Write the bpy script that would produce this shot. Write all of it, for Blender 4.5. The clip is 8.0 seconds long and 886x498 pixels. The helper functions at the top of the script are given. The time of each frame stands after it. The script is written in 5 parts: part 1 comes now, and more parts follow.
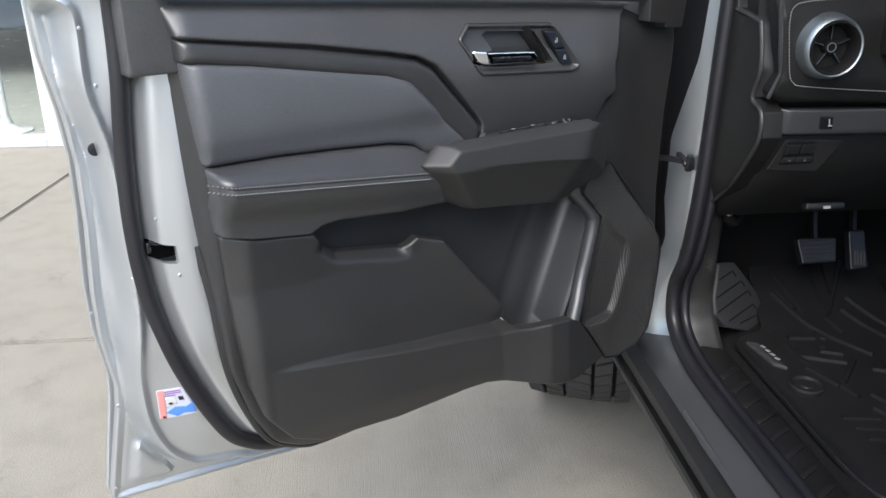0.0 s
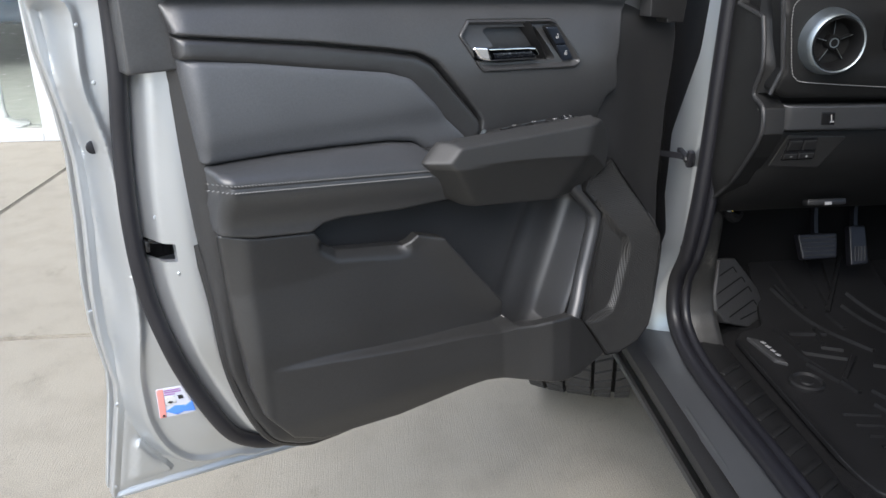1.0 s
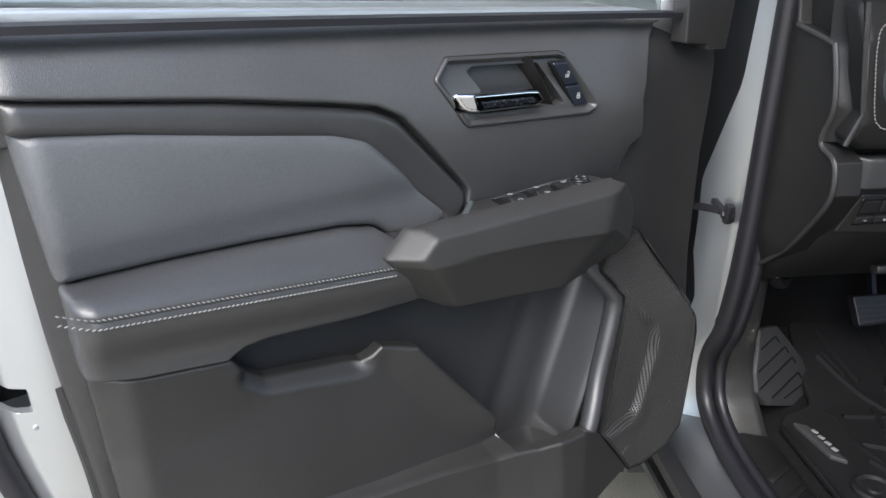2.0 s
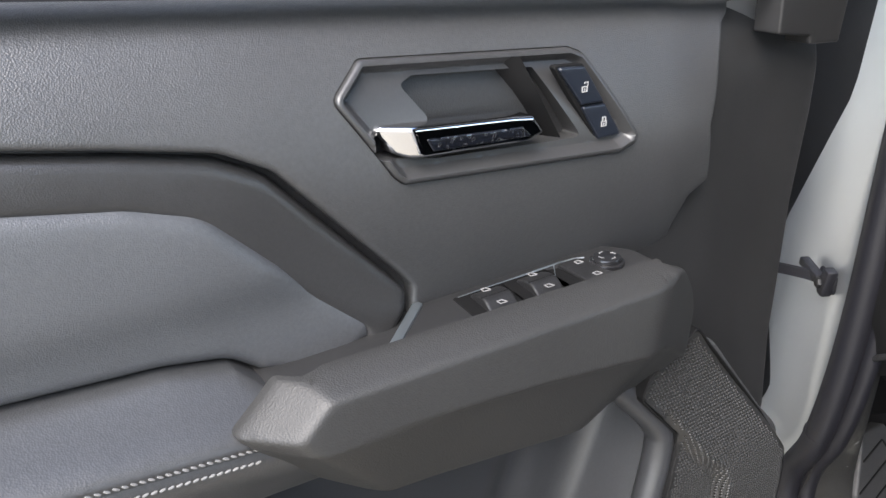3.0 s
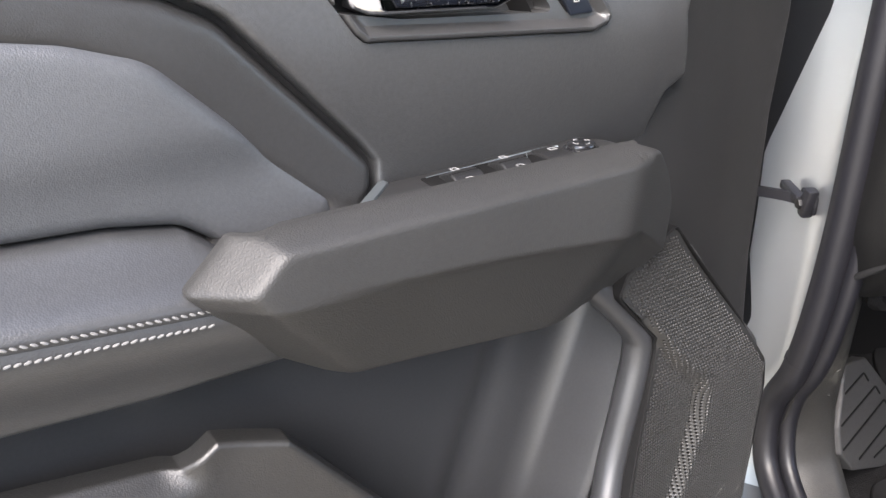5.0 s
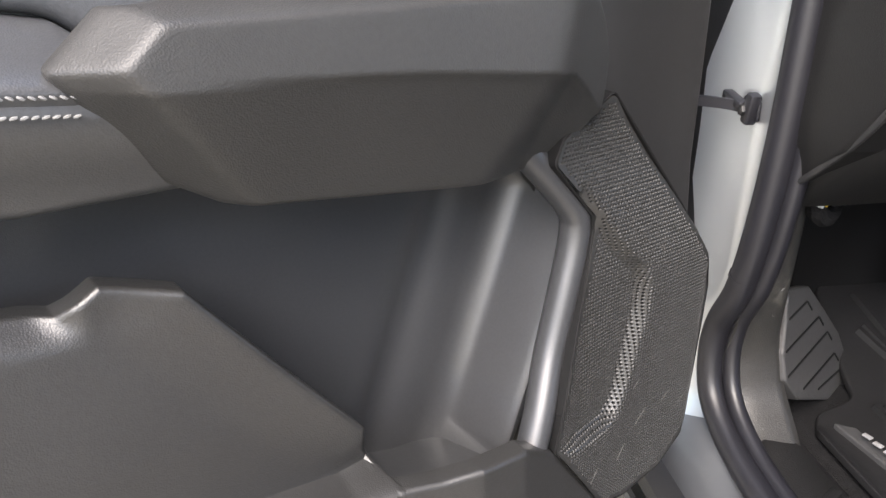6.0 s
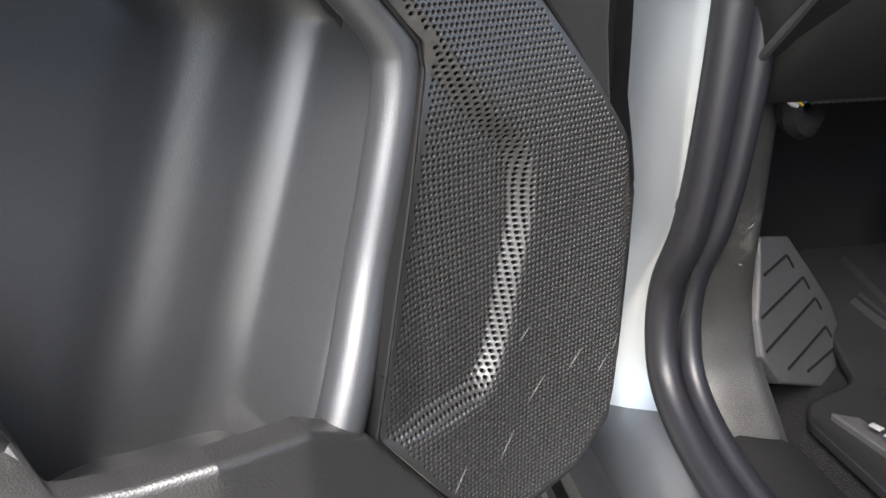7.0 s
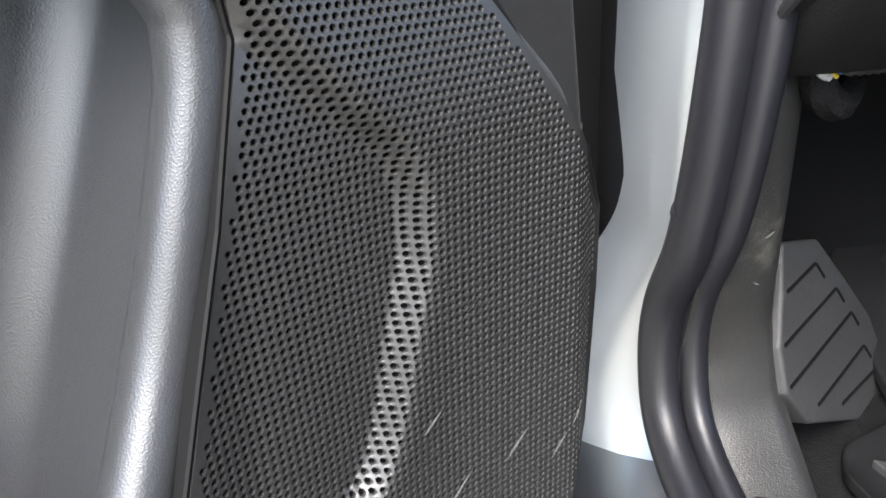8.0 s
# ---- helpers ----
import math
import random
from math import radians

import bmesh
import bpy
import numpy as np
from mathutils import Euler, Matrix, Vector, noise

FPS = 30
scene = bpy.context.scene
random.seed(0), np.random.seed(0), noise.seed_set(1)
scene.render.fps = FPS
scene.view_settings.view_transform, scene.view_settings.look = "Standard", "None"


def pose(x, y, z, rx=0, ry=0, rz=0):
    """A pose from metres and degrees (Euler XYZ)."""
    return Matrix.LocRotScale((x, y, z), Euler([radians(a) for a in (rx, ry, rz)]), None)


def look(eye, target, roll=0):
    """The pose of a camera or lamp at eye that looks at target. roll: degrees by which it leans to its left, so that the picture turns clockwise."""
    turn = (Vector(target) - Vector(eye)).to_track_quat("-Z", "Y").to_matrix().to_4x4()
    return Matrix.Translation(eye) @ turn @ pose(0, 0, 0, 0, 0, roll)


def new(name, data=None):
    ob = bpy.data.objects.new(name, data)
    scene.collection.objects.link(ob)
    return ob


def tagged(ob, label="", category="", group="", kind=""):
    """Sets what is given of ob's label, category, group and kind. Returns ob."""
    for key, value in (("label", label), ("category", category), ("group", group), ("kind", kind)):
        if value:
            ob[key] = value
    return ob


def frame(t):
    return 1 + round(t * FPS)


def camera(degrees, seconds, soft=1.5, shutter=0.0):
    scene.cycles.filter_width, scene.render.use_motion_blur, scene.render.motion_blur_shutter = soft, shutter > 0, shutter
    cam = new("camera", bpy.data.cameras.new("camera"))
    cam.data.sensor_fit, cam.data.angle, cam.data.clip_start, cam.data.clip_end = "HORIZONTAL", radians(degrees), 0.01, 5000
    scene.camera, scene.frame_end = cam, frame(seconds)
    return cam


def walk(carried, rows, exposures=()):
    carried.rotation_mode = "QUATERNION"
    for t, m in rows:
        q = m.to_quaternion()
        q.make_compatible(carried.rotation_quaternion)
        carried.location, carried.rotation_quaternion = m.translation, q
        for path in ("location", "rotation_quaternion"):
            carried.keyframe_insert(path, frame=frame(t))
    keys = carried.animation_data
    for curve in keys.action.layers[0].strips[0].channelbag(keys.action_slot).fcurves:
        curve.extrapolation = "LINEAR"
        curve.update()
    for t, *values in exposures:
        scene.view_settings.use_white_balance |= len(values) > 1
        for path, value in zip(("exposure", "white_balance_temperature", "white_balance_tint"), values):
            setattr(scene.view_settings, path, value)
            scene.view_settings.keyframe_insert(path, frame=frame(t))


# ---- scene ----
cam = camera(57.2, 8.0)
PATH = [
    (0, (0.022, 0.009, 1.155), (0.214, 1.846, 0.39), 0.1),
    (0.5, (0.019, 0.008, 1.153), (0.211, 1.847, 0.389), 0.1),
    (1, (0.019, 0.017, 1.158), (0.216, 1.848, 0.377), 0.1),
    (1.5, (0.042, 0.11, 1.165), (0.251, 1.935, 0.374), -0.1),
    (1.7, (0.054, 0.191, 1.166), (0.266, 2.015, 0.374), -0.1),
    (2.8, (0.151, 0.592, 1.109), (0.304, 2.42, 0.312), -0.9),
    (3, (0.177, 0.646, 1.101), (0.293, 2.474, 0.299), -0.9),
    (3.5, (0.205, 0.72, 1.087), (0.248, 2.551, 0.283), -1.1),
    (4, (0.208, 0.731, 1.083), (0.25, 2.568, 0.292), -1.0),
    (4.5, (0.209, 0.721, 1.068), (0.294, 2.561, 0.288), -0.9),
    (5, (0.185, 0.638, 1.032), (0.339, 2.455, 0.213), -0.9),
    (6.5, (0.24, 0.645, 0.852), (0.556, 2.468, 0.092), 0.3),
    (7, (0.329, 0.79, 0.769), (0.643, 2.637, 0.069), -1.2),
    (7.5, (0.387, 0.88, 0.75), (0.644, 2.73, 0.034), -2.2),
    (8, (0.403, 0.907, 0.747), (0.656, 2.744, -0.005), -2.8),
]
walk(cam, [(t, look(eye, target, roll)) for t, eye, target, roll in PATH],
     [(0, 1.4, 6300, 10), (1.0, 1.42, 6300, 10), (1.7, 1.57, 6350, 10), (2.8, 2.1, 6450, 11), (3.5, 2.25, 6550, 12), (5.2, 2.55, 6700, 14), (6.5, 2.65, 6850, 13),
      (7, 2.7, 6600, 11), (8, 2.8, 6400, 10)])

# ---- light ----
world = bpy.data.worlds.new("sky")
scene.world = world
world.use_nodes = True
wn = world.node_tree
sky = wn.nodes.new("ShaderNodeTexSky")
sky.sky_type = "NISHITA"
sky.sun_disc = False
sky.sun_elevation = radians(50)
sky.sun_rotation = radians(204)
sky.dust_density = 2.0
wn.links.new(sky.outputs[0], wn.nodes["Background"].inputs[0])
wn.nodes["Background"].inputs[1].default_value = 0.15
sun_data = bpy.data.lights.new("sun", "SUN")
sun_data.energy = 1.9
sun_data.angle = radians(48)
sun_data.color = (1.0, 0.97, 0.92)
sun = new("sun", sun_data)
sun.matrix_world = look((-2.2, -4.5, 7.2), (0, 1, 0.8))


# ---- materials ----
def material(name, color, rough=0.5, metal=0.0, grain=0.0, grain_size=900.0, bump=0.0, blotch=0.12, blotch_size=14.0,
             coat=0.0, second=None, spec=0.55, rough_var=0.06):
    """Base colour with two scales of variation, and fine relief of the given grain size (cells per metre)."""
    m = bpy.data.materials.new(name)
    m.use_nodes = True
    n, l = m.node_tree.nodes, m.node_tree.links
    b = n["Principled BSDF"]
    tc = n.new("ShaderNodeTexCoord")
    big = n.new("ShaderNodeTexNoise")
    big.inputs["Scale"].default_value = blotch_size
    big.inputs["Detail"].default_value = 5
    l.new(tc.outputs["Object"], big.inputs["Vector"])
    fine = n.new("ShaderNodeTexNoise")
    fine.inputs["Scale"].default_value = max(grain_size * 0.35, 20)
    fine.inputs["Detail"].default_value = 3
    l.new(tc.outputs["Object"], fine.inputs["Vector"])
    ramp = n.new("ShaderNodeMix")
    ramp.data_type = "RGBA"
    c = Vector(color)
    lo = c * (1 - blotch)
    hi = Vector(second) if second else c * (1 + blotch)
    ramp.inputs["A"].default_value = (*lo, 1)
    ramp.inputs["B"].default_value = (*hi, 1)
    l.new(big.outputs["Fac"], ramp.inputs["Factor"])
    mul = n.new("ShaderNodeMix")
    mul.data_type = "RGBA"
    mul.blend_type = "OVERLAY"
    mul.inputs["Factor"].default_value = grain
    l.new(ramp.outputs["Result"], mul.inputs["A"])
    l.new(fine.outputs["Fac"], mul.inputs["B"])
    l.new(mul.outputs["Result"], b.inputs["Base Color"])
    rr = n.new("ShaderNodeMapRange")
    rr.inputs["To Min"].default_value = max(rough - rough_var, 0.02)
    rr.inputs["To Max"].default_value = min(rough + rough_var, 1)
    l.new(big.outputs["Fac"], rr.inputs["Value"])
    l.new(rr.outputs["Result"], b.inputs["Roughness"])
    b.inputs["Metallic"].default_value = metal
    b.inputs["Coat Weight"].default_value = coat
    b.inputs["Coat Roughness"].default_value = 0.06
    b.inputs["Specular IOR Level"].default_value = spec
    if bump:
        vor = n.new("ShaderNodeTexVoronoi")
        vor.inputs["Scale"].default_value = grain_size
        l.new(tc.outputs["Object"], vor.inputs["Vector"])
        bp = n.new("ShaderNodeBump")
        bp.inputs["Strength"].default_value = bump
        bp.inputs["Distance"].default_value = 0.35 / grain_size
        l.new(vor.outputs["Distance"], bp.inputs["Height"])
        l.new(bp.outputs["Normal"], b.inputs["Normal"])
    return m


PLASTIC = material("grained_plastic", (0.043, 0.0435, 0.0445), 0.38, 0, 0.3, 1250, 0.55, spec=0.75)
PLASTIC_LOW = material("grained_lower_plastic", (0.0185, 0.0183, 0.0180), 0.40, 0, 0.3, 1000, 0.32, spec=0.65)
HANDLE_PLASTIC = material("handle_bezel_plastic", (0.033, 0.033, 0.0335), 0.36, 0, 0.15, 1300, 0.15, spec=0.7)
BAND_PLASTIC = material("band_plastic", (0.026, 0.026, 0.0265), 0.36, 0, 0.25, 1250, 0.3, spec=0.7)
SILLBLACK = material("sill_plastic", (0.009, 0.009, 0.0092), 0.5, 0, 0.3, 700, 0.4, blotch=0.35, spec=0.25)
SMOOTH = material("satin_plastic", (0.020, 0.020, 0.0205), 0.36, 0, 0.1, 1200, 0.12)
LEATHER = material("blue_grey_leather", (0.060, 0.063, 0.068), 0.42, 0, 0.25, 1300, 0.48, spec=0.65)
SOFT = material("soft_touch_vinyl", (0.028, 0.0290, 0.0310), 0.36, 0, 0.25, 1350, 0.24, spec=0.65)
BOLSTER_VINYL = material("bolster_vinyl", (0.039, 0.040, 0.042), 0.40, 0, 0.25, 1000, 0.26, spec=0.65)
TEXTILE_GRAIN = material("knurled_plastic", (0.024, 0.0238, 0.0232), 0.50, 0, 0.25, 1000, 0.45, spec=0.5)
BLACK = material("black_plastic", (0.011, 0.011, 0.0115), 0.45, 0, 0.2, 800, 0.3)
GLOSS = material("gloss_black", (0.012, 0.012, 0.013), 0.12, 0, 0, 500, 0, coat=0.3)
RUBBER = material("rubber_seal", (0.008, 0.008, 0.0107), 0.45, 0, 0.1, 500, 0.1)
TYRE = material("tyre_rubber", (0.036, 0.035, 0.034), 0.75, 0, 0.3, 300, 0.3)
CHROME = material("chrome", (0.82, 0.82, 0.83), 0.06, 1.0, blotch=0.03)
SATIN = material("satin_silver", (0.36, 0.40, 0.42), 0.48, 1.0, blotch=0.05)
PAINT = material("silver_paint", (0.56, 0.585, 0.605), 0.35, 0.85, 0.0, 2500, 0, blotch=0.03, coat=0.3, rough_var=0.02)
# Darker copy of the silver paint: paints in the sill's dark reflections.
SHADED_PAINT = material("shaded_silver_paint", (0.12, 0.126, 0.134), 0.3, 0.7, blotch=0.12, blotch_size=9, coat=0.2)
STEEL = material("dark_steel", (0.02, 0.02, 0.021), 0.4, 0.5)
THREAD = material("grey_thread", (0.17, 0.17, 0.168), 0.8, blotch=0.2)
ICON = material("grey_print", (0.2, 0.2, 0.2), 0.6)
MARK = material("white_print", (0.3, 0.3, 0.3), 0.6)
AMBER = material("amber_print", (0.8, 0.3, 0.05), 0.6)
CARPET = material("black_carpet", (0.009, 0.009, 0.0095), 0.95, 0, 0.6, 500, 1.0, spec=0.1)
MAT = material("black_mat_rubber", (0.011, 0.011, 0.0115), 0.55, 0, 0.2, 600, 0.3, blotch=0.3, spec=0.22)
CARCASS = material("dark_trim_plastic", (0.018, 0.018, 0.0185), 0.45, 0, 0.25, 1100, 0.35)
UNSEEN_WALL = material("unseen_wall_dark", (0.05, 0.052, 0.055), 0.5, blotch_size=2)
STRIP_PLASTIC = material("dash_strip_plastic", (0.040, 0.041, 0.043), 0.4, 0, 0.2, 1100, 0.2)
DASH = material("dash_plastic", (0.0100, 0.0100, 0.0100), 0.5, 0, 0.25, 900, 0.4, spec=0.32)
GRILLE_PLASTIC = material("grille_plastic", (0.019, 0.0189, 0.0186), 0.40, 0, 0.2, 1200, 0.1)
DUST = material("dusty_scuff", (0.060, 0.060, 0.058), 0.9, 0, 0.4, 400, 0.3)
MATTE = material("matt_black", (0.004, 0.004, 0.0042), 0.7, spec=0.2)
KICKPLASTIC = material("kick_plastic", (0.022, 0.0216, 0.0203), 0.46, 0, 0.35, 900, 0.5, blotch=0.3, blotch_size=22)
DEADPEDAL = material("grey_mat_rubber", (0.030, 0.030, 0.0305), 0.65, 0, 0.3, 600, 0.3, blotch=0.25)
WHITE = material("white_paint", (0.42, 0.43, 0.435), 0.45)
LABEL_RED = material("label_red", (0.55, 0.22, 0.2), 0.4)
LABEL_TEXT = material("label_text", (0.25, 0.12, 0.3), 0.5)
LABEL_BLUE = material("label_blue", (0.07, 0.2, 0.62), 0.4)
LOCKBLUE = material("blue_black_button", (0.012, 0.015, 0.022), 0.3, 0, 0.1, 900, 0.05)
LABEL_PALE = material("label_pale", (0.42, 0.44, 0.52), 0.4)


def concrete():
    m = bpy.data.materials.new("broomed_concrete")
    m.use_nodes = True
    n, l = m.node_tree.nodes, m.node_tree.links
    b = n["Principled BSDF"]
    b.inputs["Roughness"].default_value = 0.85
    tc = n.new("ShaderNodeTexCoord")
    cols = []
    for scale, detail in ((1.3, 6), (9.0, 6), (420.0, 4)):
        t = n.new("ShaderNodeTexNoise")
        t.inputs["Scale"].default_value = scale
        t.inputs["Detail"].default_value = detail
        l.new(tc.outputs["Object"], t.inputs["Vector"])
        cols.append(t)
    base = n.new("ShaderNodeMix")
    base.data_type = "RGBA"
    base.inputs["A"].default_value = (0.218, 0.201, 0.163, 1)
    base.inputs["B"].default_value = (0.272, 0.252, 0.207, 1)
    l.new(cols[0].outputs["Fac"], base.inputs["Factor"])
    ramp = n.new("ShaderNodeValToRGB")
    ramp.color_ramp.elements[0].position, ramp.color_ramp.elements[0].color = 0.28, (0.88, 0.875, 0.87, 1)
    ramp.color_ramp.elements[1].position, ramp.color_ramp.elements[1].color = 0.55, (1, 1, 1, 1)
    l.new(cols[1].outputs["Fac"], ramp.inputs["Fac"])
    m1 = n.new("ShaderNodeMix")
    m1.data_type, m1.blend_type = "RGBA", "MULTIPLY"
    m1.inputs["Factor"].default_value = 1
    l.new(base.outputs["Result"], m1.inputs["A"])
    l.new(ramp.outputs["Color"], m1.inputs["B"])
    m2 = n.new("ShaderNodeMix")
    m2.data_type, m2.blend_type = "RGBA", "OVERLAY"
    m2.inputs["Factor"].default_value = 0.45
    l.new(m1.outputs["Result"], m2.inputs["A"])
    speck = n.new("ShaderNodeMapRange")
    speck.inputs["From Min"].default_value, speck.inputs["From Max"].default_value = 0.34, 0.66
    speck.inputs["To Min"].default_value, speck.inputs["To Max"].default_value = 0.22, 0.78
    l.new(cols[2].outputs["Fac"], speck.inputs["Value"])
    l.new(speck.outputs["Result"], m2.inputs["B"])
    l.new(m2.outputs["Result"], b.inputs["Base Color"])
    spot = n.new("ShaderNodeTexNoise")
    spot.inputs["Scale"].default_value = 6.5
    spot.inputs["Detail"].default_value = 8
    spot.inputs["Roughness"].default_value = 0.7
    l.new(tc.outputs["Object"], spot.inputs["Vector"])
    sr = n.new("ShaderNodeValToRGB")
    sr.color_ramp.elements[0].position, sr.color_ramp.elements[0].color = 0.60, (1, 1, 1, 1)
    sr.color_ramp.elements[1].position, sr.color_ramp.elements[1].color = 0.72, (0.72, 0.70, 0.68, 1)
    l.new(spot.outputs["Fac"], sr.inputs["Fac"])
    m3 = n.new("ShaderNodeMix")
    m3.data_type, m3.blend_type = "RGBA", "MULTIPLY"
    m3.inputs["Factor"].default_value = 1
    l.new(m2.outputs["Result"], m3.inputs["A"])
    l.new(sr.outputs["Color"], m3.inputs["B"])
    l.new(m3.outputs["Result"], b.inputs["Base Color"])
    # broom strokes and pits
    mp = n.new("ShaderNodeMapping")
    mp.inputs["Scale"].default_value = (420, 14, 1)
    mp.inputs["Rotation"].default_value = (0, 0, 0.12)
    l.new(tc.outputs["Object"], mp.inputs["Vector"])
    br = n.new("ShaderNodeTexNoise")
    br.inputs["Scale"].default_value = 1
    br.inputs["Detail"].default_value = 4
    l.new(mp.outputs["Vector"], br.inputs["Vector"])
    add = n.new("ShaderNodeMath")
    l.new(br.outputs["Fac"], add.inputs[0])
    l.new(cols[2].outputs["Fac"], add.inputs[1])
    bp = n.new("ShaderNodeBump")
    bp.inputs["Strength"].default_value = 0.5
    bp.inputs["Distance"].default_value = 0.002
    l.new(add.outputs[0], bp.inputs["Height"])
    l.new(bp.outputs["Normal"], b.inputs["Normal"])
    return m


CONCRETE = concrete()


def flecked():
    """Gloss black with small bright metallic flecks that paint in its reflections."""
    m = bpy.data.materials.new("gloss_black_painted_glints")
    m.use_nodes = True
    n, l = m.node_tree.nodes, m.node_tree.links
    b = n["Principled BSDF"]
    tc = n.new("ShaderNodeTexCoord")
    t = n.new("ShaderNodeTexNoise")
    t.inputs["Scale"].default_value = 330
    t.inputs["Detail"].default_value = 1
    l.new(tc.outputs["Object"], t.inputs["Vector"])
    r = n.new("ShaderNodeValToRGB")
    r.color_ramp.elements[0].position, r.color_ramp.elements[0].color = 0.63, (0, 0, 0, 1)
    r.color_ramp.elements[1].position, r.color_ramp.elements[1].color = 0.66, (1, 1, 1, 1)
    l.new(t.outputs["Fac"], r.inputs["Fac"])
    mx = n.new("ShaderNodeMix")
    mx.data_type = "RGBA"
    mx.inputs["A"].default_value = (0.006, 0.007, 0.010, 1)
    mx.inputs["B"].default_value = (0.35, 0.36, 0.38, 1)
    l.new(r.outputs["Color"], mx.inputs["Factor"])
    l.new(mx.outputs["Result"], b.inputs["Base Color"])
    l.new(r.outputs["Color"], b.inputs["Metallic"])
    b.inputs["Roughness"].default_value = 0.18
    return m


INLAY = flecked()


def dusty(base, centre, reach, amount):
    """Adds pale dusty smears round a place on the surface to a copy of a plastic."""
    m = base.copy()
    m.name = base.name + "_dusty"
    n, l = m.node_tree.nodes, m.node_tree.links
    b = n["Principled BSDF"]
    old = b.inputs["Base Color"].links[0].from_socket
    tc = n.new("ShaderNodeTexCoord")
    far = n.new("ShaderNodeVectorMath")
    far.operation = "DISTANCE"
    far.inputs[1].default_value = centre
    l.new(tc.outputs["Object"], far.inputs[0])
    mask = n.new("ShaderNodeMapRange")
    mask.inputs["From Min"].default_value, mask.inputs["From Max"].default_value = reach, reach * 0.2
    l.new(far.outputs["Value"], mask.inputs["Value"])
    t = n.new("ShaderNodeTexNoise")
    t.inputs["Scale"].default_value, t.inputs["Detail"].default_value, t.inputs["Roughness"].default_value = 60, 7, 0.65
    l.new(tc.outputs["Object"], t.inputs["Vector"])
    r = n.new("ShaderNodeValToRGB")
    r.color_ramp.elements[0].position, r.color_ramp.elements[0].color = 0.50, (0, 0, 0, 1)
    r.color_ramp.elements[1].position, r.color_ramp.elements[1].color = 0.70, (1, 1, 1, 1)
    l.new(t.outputs["Fac"], r.inputs["Fac"])
    k = n.new("ShaderNodeMath")
    k.operation = "MULTIPLY"
    l.new(mask.outputs["Result"], k.inputs[0])
    l.new(r.outputs["Color"], k.inputs[1])
    k2 = n.new("ShaderNodeMath")
    k2.operation = "MULTIPLY"
    k2.inputs[1].default_value = amount
    l.new(k.outputs[0], k2.inputs[0])
    mx = n.new("ShaderNodeMix")
    mx.data_type = "RGBA"
    mx.inputs["B"].default_value = (0.12, 0.115, 0.10, 1)
    l.new(k2.outputs[0], mx.inputs["Factor"])
    l.new(old, mx.inputs["A"])
    l.new(mx.outputs["Result"], b.inputs["Base Color"])
    return m


SCUFFED = dusty(KICKPLASTIC, (0.655, 1.312, 0.560), 0.05, 0.6)


def glass_material(name, tint):
    m = bpy.data.materials.new(name)
    m.use_nodes = True
    b = m.node_tree.nodes["Principled BSDF"]
    b.inputs["Base Color"].default_value = (*tint, 1)
    b.inputs["Roughness"].default_value = 0.02
    b.inputs["Transmission Weight"].default_value = 1
    b.inputs["IOR"].default_value = 1.45
    return m


GLASS = glass_material("clear_glass", (0.93, 0.97, 0.95))


# ---- mesh helpers ----
def empty(name, m=None, parent=None):
    ob = new(name)
    ob.empty_display_size = 0.05
    if parent:
        ob.parent = parent
    if m is not None:
        ob.matrix_basis = m
    return ob


def part(name, me, mat, parent=None, label="", smooth=True, m=None):
    """One mesh object, under a thing or under a part."""
    if isinstance(me, bmesh.types.BMesh):
        data = bpy.data.meshes.new(name)
        bmesh.ops.recalc_face_normals(me, faces=me.faces)
        me.to_mesh(data)
        me.free()
        me = data
    me.materials.clear()
    for x in (mat if isinstance(mat, (list, tuple)) else [mat]):
        me.materials.append(x)
    if smooth:
        me.polygons.foreach_set("use_smooth", [True] * len(me.polygons))
        me.set_sharp_from_angle(angle=radians(38))
    ob = new(name, me)
    if parent:
        ob.parent = parent
    if m is not None:
        ob.matrix_basis = m
    if label:
        ob["label"] = label
    return ob


def from_lists(name, verts, faces):
    me = bpy.data.meshes.new(name)
    me.from_pydata([tuple(map(float, v)) for v in verts], [], [tuple(map(int, f)) for f in faces])
    me.update()
    return me


def box_bm(size, centre=(0, 0, 0), bevel=0.0, segments=2, turn=None):
    bm = bmesh.new()
    bmesh.ops.create_cube(bm, size=1)
    bmesh.ops.scale(bm, vec=size, verts=bm.verts)
    if bevel:
        bmesh.ops.bevel(bm, geom=bm.edges[:], offset=bevel, segments=segments, affect="EDGES", profile=0.5)
    m = Matrix.Translation(centre)
    if turn:
        m = m @ Euler([radians(a) for a in turn]).to_matrix().to_4x4()
    bmesh.ops.transform(bm, matrix=m, verts=bm.verts)
    return bm


def cyl_bm(r, depth, m=None, segments=32, r2=None, bevel=0.0):
    bm = bmesh.new()
    bmesh.ops.create_cone(bm, cap_ends=True, segments=segments, radius1=r, radius2=r if r2 is None else r2, depth=depth)
    if bevel:
        es = [e for e in bm.edges if len(e.link_faces) == 2 and any(len(f.verts) > 4 for f in e.link_faces)]
        bmesh.ops.bevel(bm, geom=es, offset=bevel, segments=2, affect="EDGES", profile=0.5)
    if m is not None:
        bmesh.ops.transform(bm, matrix=m, verts=bm.verts)
    return bm


def merge(*bms):
    out = bmesh.new()
    for b in bms:
        tmp = bpy.data.meshes.new("tmp")
        b.to_mesh(tmp)
        b.free()
        out.from_mesh(tmp)
        bpy.data.meshes.remove(tmp)
    return out


